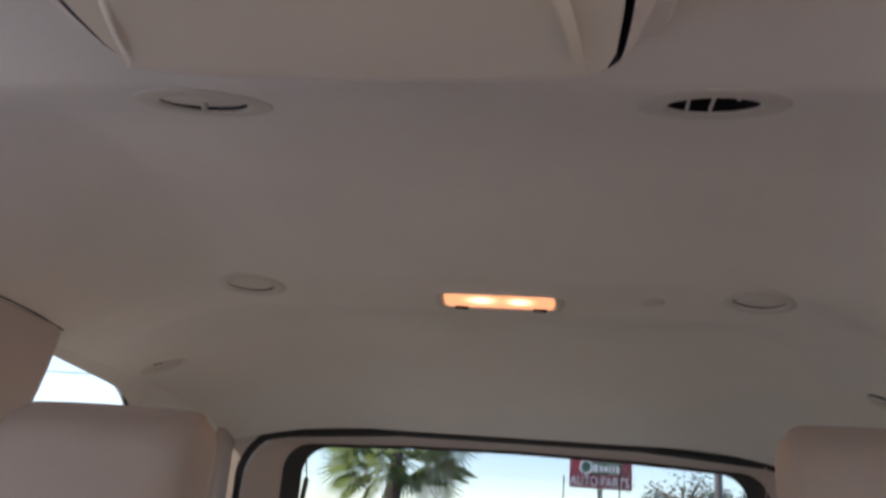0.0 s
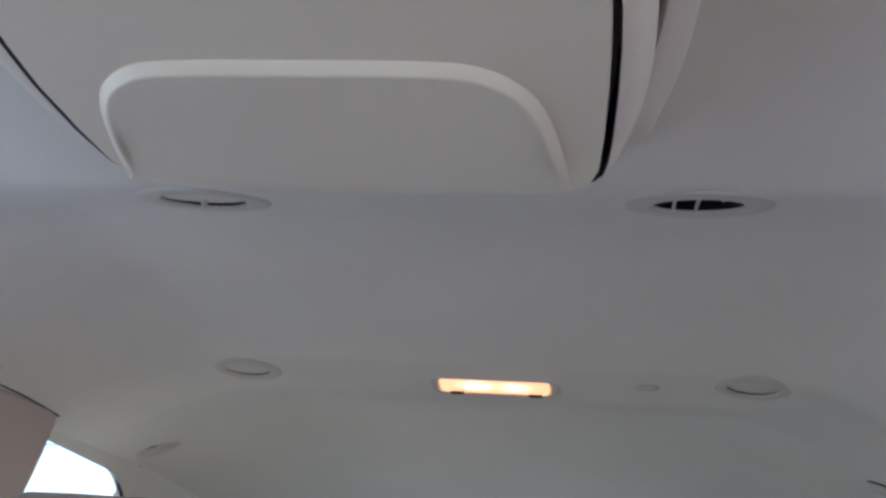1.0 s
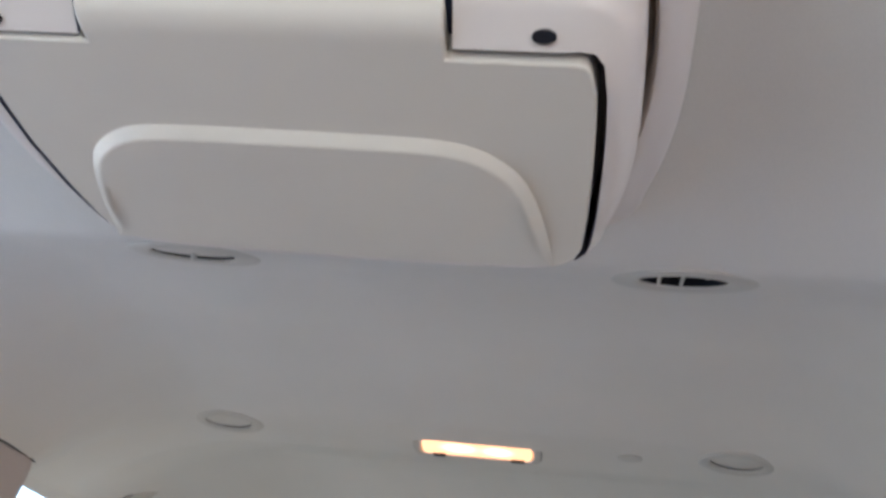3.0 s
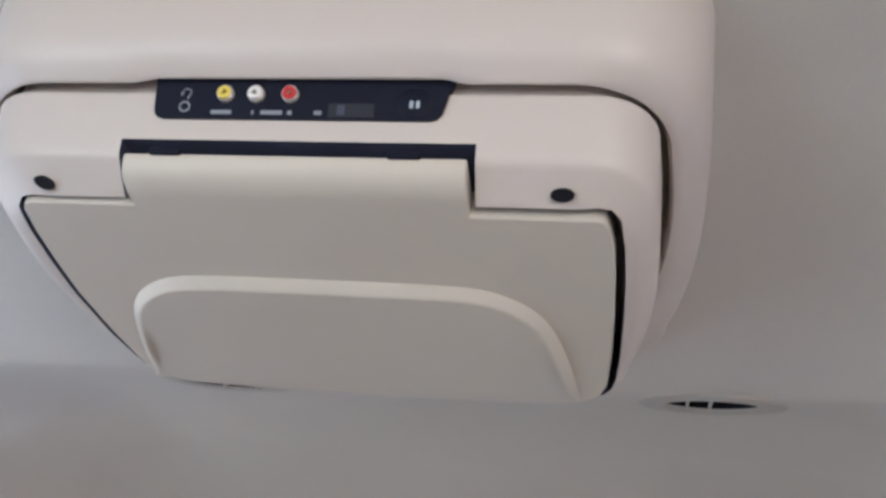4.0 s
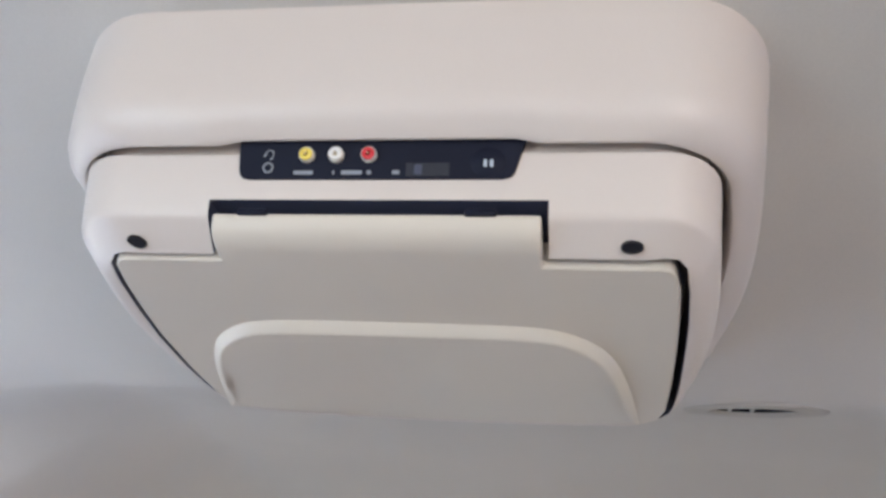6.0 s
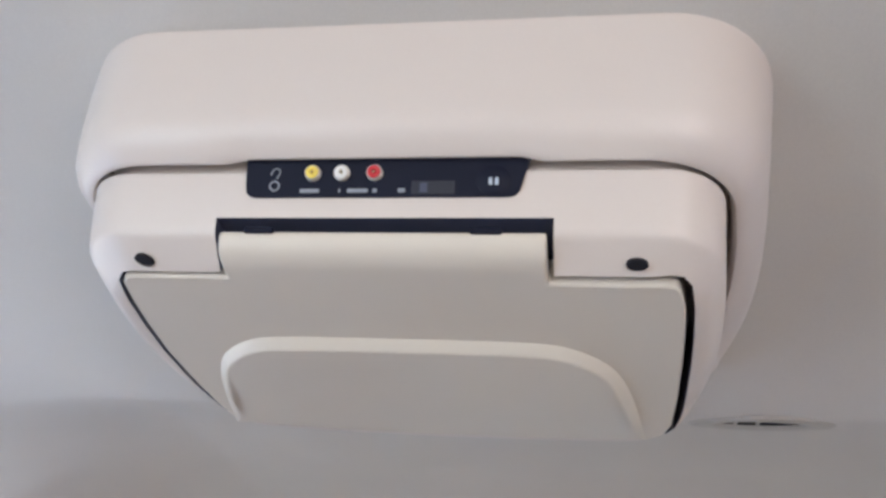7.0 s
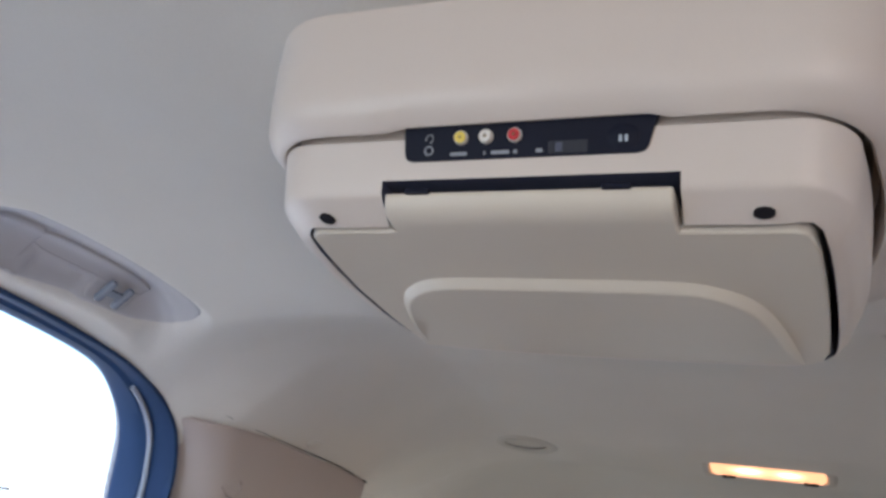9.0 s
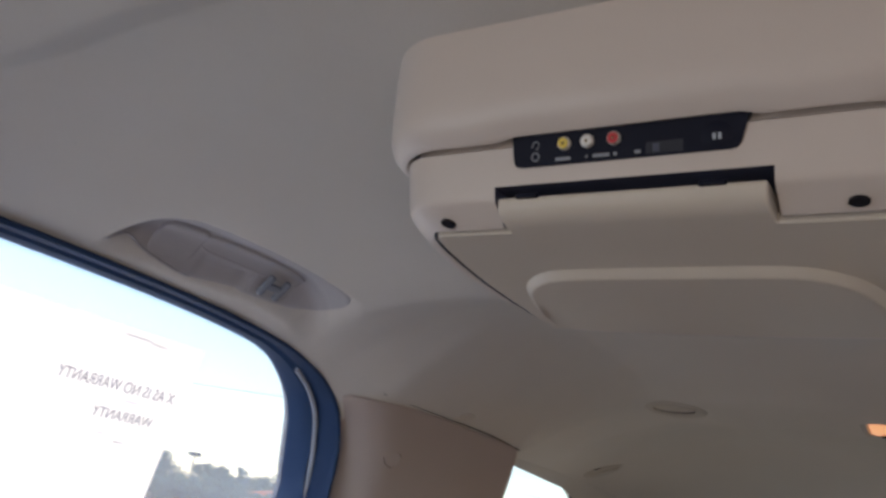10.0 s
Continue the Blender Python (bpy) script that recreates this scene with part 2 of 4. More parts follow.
def rounded_box(sx, sy, sz, r, seg=4, m=Matrix()):
    bm = bmesh.new()
    bmesh.ops.create_cube(bm, size=1, matrix=Matrix.Diagonal((sx, sy, sz, 1)))
    bmesh.ops.bevel(bm, geom=bm.edges[:], offset=r, segments=seg, profile=0.5, affect="EDGES")
    bmesh.ops.transform(bm, matrix=m, verts=bm.verts)
    return bm


def prism(outline, z0, z1):
    return loft([[(x, y, z0) for x, y in outline], [(x, y, z1) for x, y in outline]])


def disc(rx, ry, levels, n=40):
    """A turned, oval piece: levels of (share of the radius, height)."""
    rings = [[(rx * s * math.cos(2 * math.pi * i / n), ry * s * math.sin(2 * math.pi * i / n), h) for i in range(n)] for s, h in levels]
    return loft(rings)


def tube(points, radius, n=8, closed=False):
    """A tube along points."""
    pts = [Vector(p) for p in points]
    rings = []
    for i, p in enumerate(pts):
        a = pts[i - 1] if i or closed else p
        b = pts[(i + 1) % len(pts)] if i + 1 < len(pts) or closed else p
        q = (b - a).to_track_quat("Z", "Y")
        r = radius[i] if isinstance(radius, (list, tuple)) else radius
        rings.append([p + q @ Vector((r * math.cos(2 * math.pi * k / n), r * math.sin(2 * math.pi * k / n), 0)) for k in range(n)])
    if closed:
        rings.append(rings[0])
    return loft(rings, (not closed, not closed))


def sheet(name, grid, mat, thick, parent=None, label="", angle=35):
    """A curved panel from a grid of points, with thickness away from the first face."""
    rows, cols = len(grid), len(grid[0])
    g = np.array(grid, float)
    du, dv = np.gradient(g, axis=0), np.gradient(g, axis=1)
    n = np.cross(du, dv)
    n /= np.linalg.norm(n, axis=2, keepdims=True) + 1e-12
    back = g + n * thick
    verts = np.concatenate([g.reshape(-1, 3), back.reshape(-1, 3)])
    k, faces = rows * cols, []
    for i in range(rows - 1):
        for j in range(cols - 1):
            a = i * cols + j
            faces += [(a, a + 1, a + cols + 1, a + cols), (k + a, k + a + cols, k + a + cols + 1, k + a + 1)]
    rim = [j for j in range(cols)] + [i * cols + cols - 1 for i in range(1, rows)] + [(rows - 1) * cols + j for j in range(cols - 2, -1, -1)] + [i * cols for i in range(rows - 2, 0, -1)]
    for a, b in zip(rim, rim[1:] + rim[:1]):
        faces.append((b, a, k + a, k + b))
    return mesh(name, verts, faces, mat, parent, label, angle)


def boolean(ob, bm, op, mat=None):
    """Cut, or keep what is inside, a closed piece; the cut faces take mat."""
    tool = part("tool", bm, mat or ob.data.materials[0], ob.parent)
    bpy.context.view_layer.update()
    mod = ob.modifiers.new("cut", "BOOLEAN")
    mod.operation, mod.object, mod.solver, mod.material_mode = op, tool, "EXACT", "TRANSFER"
    dg = bpy.context.evaluated_depsgraph_get()
    me = bpy.data.meshes.new_from_object(ob.evaluated_get(dg))
    ob.modifiers.clear()
    ob.data = me
    bpy.data.objects.remove(tool)
    me.shade_smooth()
    me.set_sharp_from_angle(angle=radians(32))
    return ob


def lettering(name, text, size, mat, parent, m, depth=0.0004, mirror=False):
    cu = bpy.data.curves.new(name, "FONT")
    cu.body, cu.size, cu.extrude, cu.align_x, cu.align_y = text, size, depth, "CENTER", "CENTER"
    tmp = new("tmp", cu)
    me = bpy.data.meshes.new_from_object(tmp.evaluated_get(bpy.context.evaluated_depsgraph_get()))
    bpy.data.objects.remove(tmp)
    me.transform(m)
    me.materials.clear()
    me.materials.append(mat)
    ob = new(name, me)
    ob.parent = parent
    return ob


# ---- headliner ----
YS = np.arange(-1.4, 2.3, .002)


def smooth_line(nodes, width):
    n = max(3, int(width / .002) | 1)
    k = np.hanning(n + 2)[1:-1]
    k /= k.sum()
    a = np.interp(YS, [p[0] for p in nodes], [p[1] for p in nodes])
    return np.convolve(np.pad(a, n // 2, mode="edge"), k, mode="valid")


MID = smooth_line([(-1.2, 1.79), (-.3, 1.835), (0, 1.85), (.30, 1.852), (.45, 1.843), (.6, 1.822), (.70, 1.804), (.760, 1.799), (.774, 1.802), (.872, 1.8305), (.912, 1.837), (1.05, 1.839),
                   (1.2, 1.825), (1.32, 1.803), (1.502, 1.796), (1.510, 1.812), (1.64, 1.819), (1.72, 1.806), (1.8, 1.778), (2.0, 1.715), (2.14, 1.672)], .03)
EDGE = smooth_line([(-1.2, 1.70), (0, 1.755), (.4, 1.761), (.676, 1.752), (.78, 1.738), (.853, 1.712), (.90, 1.675), (.935, 1.637), (1.02, 1.612), (1.1, 1.599), (1.18, 1.597), (1.25, 1.594), (1.33, 1.66), (1.37, 1.69), (1.7, 1.685), (2.0, 1.66), (2.14, 1.622)], .04)


def smooth_lip():
    """The upper lip of the grab handle's scoop: how far out it lies along the car."""
    y = np.arange(.43, .82, .002)
    a = np.interp(y, [.44, .461, .469, .484, .506, .545, .60, .64, .70, .737, .775, .80], [.67, .608, .579, .555, .535, .524, .513, .506, .500, .502, .53, .56])
    k = np.hanning(13)[1:-1]
    return y, np.convolve(np.pad(a, 5, mode="edge"), k / k.sum(), mode="valid")


def ramp(a, b, v):
    t = np.clip((v - a) / (b - a), 0, 1)
    return t * t * (3 - 2 * t)


GRAB_LIP = smooth_lip()


def ceiling_height(x, y):
    ax = np.abs(x)
    m, e = np.interp(y, YS, MID), np.interp(y, YS, EDGE)
    z = m - (m - e) * np.clip((ax - .36) / .30, 0, 1.1) ** 1.7
    # moulded scoop round each grab handle, with a crisp upper lip
    lip = np.interp(y, *GRAB_LIP)
    depth = .031 * (x < 0) * ramp(.455, .495, y) * (1 - ramp(.69, .80, y)) * (1 - ramp(.618, .650, ax))
    d = ax - lip
    z = z + depth * np.clip(d / .058, 0, 1) * (1 - ramp(.070, .120, d))
    # finger hollow under the handle's bar
    z = z + .007 * (x < 0) * ramp(.572, .584, y) * (1 - ramp(.636, .648, y)) * ramp(.088, .093, d) * (1 - ramp(.100, .122, d))
    # lower moulded field at the front
    rear = np.interp(ax, [0, .42, .44, .46, .49, .52, .56], [.272, .271, .266, .259, .246, .22, .15])
    u = rear - y
    return z - .010 * np.clip(u / .028, 0, 1)


# holes in the headliner behind the air vents: place and radius
VENT_HOLES = [(-.207, .821, .046), (.2315, .815, .046), (-.362, 1.385, .043), (.3725, 1.367, .043)]


def ceiling_with_holes(x, y):
    z = ceiling_height(x, y)
    for hx, hy, r in VENT_HOLES:
        z = z + .022 * (math.hypot(x - hx, y - hy) < r)
    return z


xs = np.unique(np.round(np.concatenate([np.arange(-.45, .4501, .006), -np.arange(.45, .656, .0025), np.arange(.45, .656, .006), [.6575, -.6575]]), 4))
ys = np.unique(np.round(np.concatenate([np.arange(-1.2, .2, .02), np.arange(.2, .3, .004), np.arange(.3, .44, .015), np.arange(.44, .82, .0035), np.arange(.82, .9, .006), np.arange(.9, 1.3, .006), np.arange(1.3, 1.46, .005), np.arange(1.46, 2.141, .01)]), 4))
grid = [[(x, y, float(ceiling_with_holes(x, y))) for x in xs] for y in ys]
tagged(sheet("ceiling", grid, FABRIC, -.012, angle=60), "beige woven fabric car headliner with moulded ridges", "headliner", kind="structure")


def on_ceiling(x, y, turn=0.0):
    """A pose on the headliner, its z pointing down into the cabin."""
    h = .012
    z = ceiling_height(np.array([x, x + h, x - h, x, x]), np.array([y, y, y, y + h, y - h]))
    n = Vector(((z[1] - z[2]) / (2 * h), (z[3] - z[4]) / (2 * h), -1)).normalized()
    xa = Vector((1, 0, 0))
    xa = (xa - n * xa.dot(n)).normalized()
    ya = n.cross(xa)
    m = Matrix((xa, ya, n)).transposed().to_4x4()
    return Matrix.Translation((x, y, float(z[0]))) @ m @ pose(0, 0, 0, 0, 0, turn)


# ---- car shell ----
def curve(points, n=8):
    """A smooth line through control points."""
    p = np.array(points, float)
    q = np.vstack([2 * p[0] - p[1], p, 2 * p[-1] - p[-2]])
    out = []
    for i in range(1, len(q) - 2):
        a, b, c, d = q[i - 1], q[i], q[i + 1], q[i + 2]
        for k in range(n):
            t = k / n
            out.append(.5 * ((2 * b) + (c - a) * t + (2 * a - 5 * b + 4 * c - d) * t * t + (3 * b - a - 3 * c + d) * t ** 3))
    return np.array(out + [p[-1]])


def glass_x(z):
    return .72 + (1.72 - z) * .22


DOOR_OUT = curve([(.898, 1.09), (.908, 1.40), (.913, 1.56), (.9165, 1.60), (.913, 1.64), (.895, 1.684), (.853, 1.717), (.779, 1.741), (.676, 1.753), (.53, 1.760), (.3, 1.760), (.06, 1.750), (-.03, 1.73), (-.055, 1.66), (-.06, 1.09)])
DOOR_IN = curve([(.93, 1.09), (.925, 1.40), (.917, 1.55), (.906, 1.59), (.895, 1.622), (.878, 1.666), (.846, 1.703), (.795, 1.732), (.716, 1.744), (.56, 1.751), (.32, 1.752), (.12, 1.742), (.04, 1.715), (.015, 1.65), (.01, 1.09)])


def door_band(side, shares, lifts, first=0, last=None):
    """Strips across the door's frame, from the headliner's edge to the glass."""
    rows = []
    for (y0, z0), (y1, z1) in list(zip(DOOR_OUT, DOOR_IN))[first:last]:
        a, b = Vector((side * .655, y0, z0)), Vector((side * glass_x(z1), y1, z1))
        rows.append([a.lerp(b, s) + Vector((-side * k * .8, 0, -k * .5)) for s, k in zip(shares, lifts)])
    return rows


def pillar_x(u, z):
    return np.interp(u, [0, .04, .083, .135, .246, .37, .58, .72, .82, 1.0], [.675, .636, .608, .594, .584, .577, .573, .573, .608, .674]) + (1.70 - z) * .10


def quarter_y(z):
    return max(1.395 - .34 * (1.672 - z), 1.12)


def side_of_car(side, word):
    flip = -1 if side < 0 else 1
    door = thing("rear_door_frame", Matrix(), "dark blue painted door frame with rubber seal around the window", "door frame", kind="structure")
    door.name = "door_" + word
    sheet("rubber_seal", door_band(side, [-.02, .0, .10, .24, .36, .42, .40], [-.012, .004, .012, .012, .005, -.004, -.012]), RUBBER, .004 * flip, door, "dark rubber door seal")
    sheet("painted_frame", door_band(side, [.40, .42, .52, .62, .80, .93, .99, 1.0], [-.016, -.004, -.001, .004, .004, .002, -.003, -.012]), PAINT, .006 * flip, door, "glossy dark blue inner frame")
    mid = door_band(side, [.50], [.0065], 0, 52)
    part("trim_strip", tube([r[0] for r in mid][::-1], [.0034] * (len(mid) - 10) + [.0034 * (1 - i / 10.5) for i in range(10)]), STRIP, door, "pale bright strip")
    pane = tagged(sheet("window_" + word, [[(side * (glass_x(z) + .004), y, z) for z in np.linspace(1.08, 1.765, 4)] for y in np.linspace(-.02, .94, 4)], HAZY, .004), "side window glass of the rear door with a painted haze", "window", kind="structure")
    pane.visible_shadow = False

    # trim over the pillar between door and rear side window
    rows = []
    for z in (1.712, 1.7065, 1.702, 1.694, *np.linspace(1.68, 1.08, 20)):
        row = []
        for u in np.linspace(0, 1, 34):
            y0, y1 = float(np.interp(z, DOOR_OUT[:48, 1], DOOR_OUT[:48, 0])) - .005, quarter_y(z)
            drop = float(np.interp(u, [0, .08, .15, .25, .4, .7, 1], [.010, .010, .006, .002, .006, .010, .014]))
            inset = {1.712: .02, 1.7065: .004, 1.702: 0.0005}.get(z, 0)
            row.append((side * (pillar_x(u, z) + inset), y0 + (y1 - y0) * u + .012 * max(0, 1 - u / .05), z - drop))
        rows.append(row)
    pillar = tagged(sheet("trim_pillar_" + word, rows, TRIM, .02 * flip), "tan moulded plastic pillar trim below the headliner", "pillar trim", kind="structure")
    # dark tube for the shade in the joint between the trim and the headliner
    line = []
    for u in np.linspace(.105, .735, 30):
        for z in np.arange(1.73, 1.66, -.0005):
            y0 = float(np.interp(z, DOOR_OUT[:48, 1], DOOR_OUT[:48, 0])) - .005
            y = y0 + (quarter_y(z) - y0) * u
            if ceiling_height(pillar_x(u, z), y) >= z:
                break
        line.append((side * (pillar_x(u, z) - .0006), y, z))
    line = np.array(line)
    k = np.arange(30)
    line = np.stack([np.polyval(np.polyfit(k, line[:, c], 3), k) for c in range(3)], axis=1)
    part("joint", tube(line, [.0003 + .0010 * i / 29 for i in range(29)] + [.0008], 6), DARK, pillar, "dark line painting the shade in the joint along the headliner")
    if side < 0:
        u, z = .13, 1.627
        cover = disc(.013, .013, [(1, -.002), (1, .0008), (.9, .0016), (.82, .0005), (.78, .0013), (0.05, .0016)], 28)
        bmesh.ops.transform(cover, matrix=look((-pillar_x(u, z) + .0005, .972, z), (-pillar_x(u, z) - .85, .972 + .45, z - .12)), verts=cover.verts)
        ring = tube([look((-pillar_x(u, z) + .0005, .972, z), (-pillar_x(u, z) - .85, .972 + .45, z - .12)) @ Vector((.0131 * math.cos(a), .0131 * math.sin(a), .0006)) for a in np.linspace(.3, 4.9, 30)], .00045, 5)
        part("screw_cover", cover, TRIM, pillar)
        part("cover_joint", ring, DARK, pillar)

    # rear side window and the trim round it
    top = []
    for y in np.linspace(1.37, 1.70, 26):
        e, low = float(np.interp(y, YS, EDGE)), 1.677 - .07 * (y - 1.397) - .03 * max(0, (y - 1.60) / .07) ** 2
        c = float(ceiling_height(.6574, y))
        top.append([(side * (.6572 + .004 * k + .004 * max(0, (y - 1.68) / .02)), y, c + .0004 + (low - c) * k / 3) for k in range(4)])
    tagged(sheet("trim_quarter_" + word, top, FABRIC, -.012 * flip), "beige trim above the rear side window", "window trim", kind="structure")
    rear = []
    for z in np.linspace(1.0, 0, 24):
        row = []
        for u in np.linspace(0, 1, 16):
            y = 1.672 + .47 * u + (.02 * (1 - u) * (1 - z))
            zt = float(np.interp(y, YS, EDGE)) + .003 if u > .02 else 1.66
            row.append((side * (.6562 + .010 * ramp(1, .92, z) * (1 - u) + .007 * max(0, 1 - u / .12) + (1 - z) * .10), y, 1.08 + (zt - 1.08) * z))
        rear.append(row)
    tagged(sheet("trim_rear_" + word, rear, FABRIC, .012 * flip), "beige rear pillar trim panel", "pillar trim", kind="structure")
    edge = [(side * .6705, y, 1.677 - .07 * (y - 1.397) - .03 * ((y - 1.60) / .07) ** 2) for y in np.linspace(1.637, 1.694, 9)] + [(side * .70, 1.70, 1.45), (side * .76, 1.71, 1.09)]
    tagged(part("trim_seal_" + word, tube(edge, [.0008, .0018, .0028] + [.0032] * 8), BLACK), "black rubber edge of the rear side window", "window seal", kind="structure")
    pane = tagged(sheet("window_quarter_" + word, [[(side * (.676 + (1.68 - z) * .17), y, z) for z in np.linspace(1.08, 1.69, 3)] for y in np.linspace(1.10, 1.70, 3)], GLASS, .004), "clear fixed rear side window", "window", kind="structure")
    pane.visible_shadow = False
    pane = tagged(sheet("window_front_" + word, [[(side * (glass_x(z) + .030), y, z) for z in np.linspace(1.08, 1.77, 4)] for y in np.linspace(-1.22, -.10, 4)], GLASS, .004), "clear side window glass of the front door", "window", kind="structure")
    pane.visible_shadow = False
    # Hidden block, added only to keep sky light out of the trim's seam.
    tagged(part("leak_block_" + word, rounded_box(.020, .09, .08, .005, 2, Matrix.Translation((side * .680, 1.725, 1.728))), PAINT), "unseen block added to stop light leaking past the rear trim", "body panel", kind="structure")
    # lower wall; unseen pillar ahead of the door, widened to block side light
    tagged(part("wall_" + word, rounded_box(.16, 3.9, 1.08, .03, 3, Matrix.Translation((side * .80, .30, .545))), LOWER), "plain tan lower side panel of the cabin", "side panel", kind="structure")
    tagged(part("trim_front_" + word, rounded_box(.09, .15, .70, .03, 3, Matrix.Translation((side * .69, -.135, 1.42)) @ pose(0, 0, 0, 0, -side * 10, 0)), TRIM), "tan front door pillar trim", "pillar trim", kind="structure")


side_of_car(-1, "left")
side_of_car(1, "right")

# roof skin, floor, front, rear
tagged(sheet("roof", [[(x, y, 1.945 - .15 * abs(x / .75) ** 3.6 - .10 * max(0, (y - 1.5) / .75) ** 2 - .08 * max(0, -y / 1.3) ** 2) for x in np.linspace(-.75, .75, 31)] for y in np.linspace(-1.3, 2.25, 36)], PAINT, .012),
       "dark blue painted car roof", "roof", kind="structure")
tagged(part("floor", rounded_box(1.5, 3.9, .10, .02, 2, Matrix.Translation((0, .30, .55))), CARPET), "tan carpeted cabin floor", "floor", kind="structure")
# Unseen tan block, added behind the seats to bounce warm light onto the ceiling.
tagged(part("floor_bounce", rounded_box(1.30, .95, .20, .02, 2, Matrix.Translation((0, 1.70, .70))), BOUNCE_TAN), "unseen tan raised floor added to bounce warm light upward", "floor", kind="structure")
tagged(part("wall_front", rounded_box(1.7, .25, 1.08, .05, 3, Matrix.Translation((0, -1.65, .545))), LOWER), "plain dashboard wall", "dashboard", kind="structure")
pane = tagged(sheet("window_front", [[(x, -1.72 + .5 * t - .10 * (1 - (x / .75) ** 2), 1.08 + .72 * t) for x in np.linspace(-.74, .74, 9)] for t in np.linspace(0, 1, 3)], GLASS, .005), "clear sloping windscreen", "window", kind="structure")
pane.visible_shadow = False


def hatch_ring(half, top, bottom, y, r, arch=.016):
    pts = []
    for cx, cz, a0 in ((half - r, top - r, 0), (-half + r, top - r, 90), (-half + r, bottom + r, 180), (half - r, bottom + r, 270)):
        for k in range(9):
            a = radians(a0 + k * 11.25)
            pts.append((cx + r * math.cos(a), cz + r * math.sin(a)))
    full = []
    for (x0, z0), (x1, z1) in zip(pts, pts[1:] + pts[:1]):
        for k in range(4):
            full.append((x0 + (x1 - x0) * k / 4, z0 + (z1 - z0) * k / 4))
    return [(x, y, z - arch * (x / .5) ** 2 * (1 if z > 1.4 else 0)) for x, z in full]


for side, word in ((-1, "left"), (1, "right")):
    tagged(part("trim_rear_pillar_" + word, rounded_box(.06, .085, .46, .012, 3, Matrix.Translation((side * .673, 2.100, 1.420))), TRIM), "tan moulded rear pillar trim beside the hatch", "pillar trim", kind="structure")

CX = 0.005
ringA = [(x, y, min(z, float(ceiling_height(x, 2.14)) - .003)) for x, y, z in hatch_ring(.632, 1.676, 1.12, 2.150, .105)]
ringB = [(x * .985, y + .003, z - .007 if z > 1.4 else z + .007) for x, y, z in ringA]
ringC = hatch_ring(.575, 1.658, 1.16, 2.185, .07)
ringD = hatch_ring(.545, 1.650, 1.17, 2.195, .06)
ringE = hatch_ring(.500, 1.6425, 1.19, 2.199, .06)
hatch = thing("door_rear", Matrix.Translation((CX, 0, 0)), "tan rear hatch frame with black rubber seal around the window", "hatch", kind="structure")
outer = [(max(-.80, min(.80, x * 1.7)), 2.155, 1.80 if z > 1.5 else (z if z > 1.3 else 0.01)) for x, _, z in ringA]
part("panel", loft([outer, [(x, y + .003, z) for x, y, z in ringA], [(x, y + .05, z) for x, y, z in ringA]], (False, False)), FABRIC, hatch)
part("rubber_seal", tube(ringA, .0090, 10, True), BLACK, hatch, "black rubber hatch seal")
part("inner_trim", loft([ringB, ringC, ringD, [(x, y + .02, z) for x, y, z in ringD]], (False, False)), TRIM, hatch, "tan moulded window surround")
part("black_border", loft([ringD, ringE, [(x, y + .004, z) for x, y, z in ringE]], (False, False)), BLACK, hatch, "black printed glass border")
pane = mesh("glass_pane", [(-.60, 2.201, 1.10), (.60, 2.201, 1.10), (.60, 2.201, 1.68), (-.60, 2.201, 1.68), (-.60, 2.205, 1.10), (.60, 2.205, 1.10), (.60, 2.205, 1.68), (-.60, 2.205, 1.68)],
            [(0, 1, 2, 3), (7, 6, 5, 4), (0, 4, 5, 1), (1, 5, 6, 2), (2, 6, 7, 3), (3, 7, 4, 0)], TINTED, hatch, "lightly tinted rear glass")
pane.visible_shadow = False
for sx in (-1, 1):
    cord = curve([(sx * .487, 2.19, 1.628), (sx * .489, 2.192, 1.60), (sx * .487, 2.192, 1.575), (sx * .484, 2.194, 1.555)], 4)
    part("heater_lead", tube(cord, .0016, 6), BLACK, hatch)
    if sx < 0:
        part("heater_clip", rounded_box(.011, .010, .06, .003, 2, Matrix.Translation((sx * .487, 2.192, 1.528)) @ pose(0, 0, 0, 0, 6, 0)), BLACK, hatch)


# ---- overhead entertainment unit ----
def plan(yf, yr, hf, hm, hr, rf, rr, flare=0.0, tuck=0.0):
    """The unit's rounded outline seen from below: front and rear edge, half widths, corner radii."""
    half = [(t * (hf - rf), yf) for t in np.linspace(0, 1, 12)[:-1]]
    half += [(hf - rf + rf * math.sin(a), yf + rf - rf * math.cos(a)) for a in np.linspace(0, math.pi / 2, 11)]
    for t in np.linspace(0, 1, 16)[1:-1]:
        y = yf + rf + (yr - rr - yf - rf) * t
        half.append((hf + (hr - hf) * t + (hm - (hf + hr) / 2) * 4 * t * (1 - t), y))
    half += [(hr - rr + rr * math.cos(a), yr - rr + rr * math.sin(a)) for a in np.linspace(0, math.pi / 2, 11)]
    half += [(t * (hr - rr), yr + .004 * (1 - t * t)) for t in np.linspace(1, 0, 12)[1:]]
    right = [(x + flare * (x / hf) * float(ramp(yf + .02, yr, y)), y) for x, y in half]
    return right + [(-x + tuck * (x / hf) * float(ramp(yf + .02, yr, y)), y) for x, y in half[-2:0:-1]]


# height, front edge, half width, rear edge and share of the tilt of each level
UPPER = ((1.832, -.0130, .1630, .196, .25), (1.7790, -.0130, .1630, .196, .30), (1.7774, -.0152, .1655, .197, .33), (1.7758, -.0166, .1677, .198, .36), (1.762, -.0126, .1675, .198, .5))
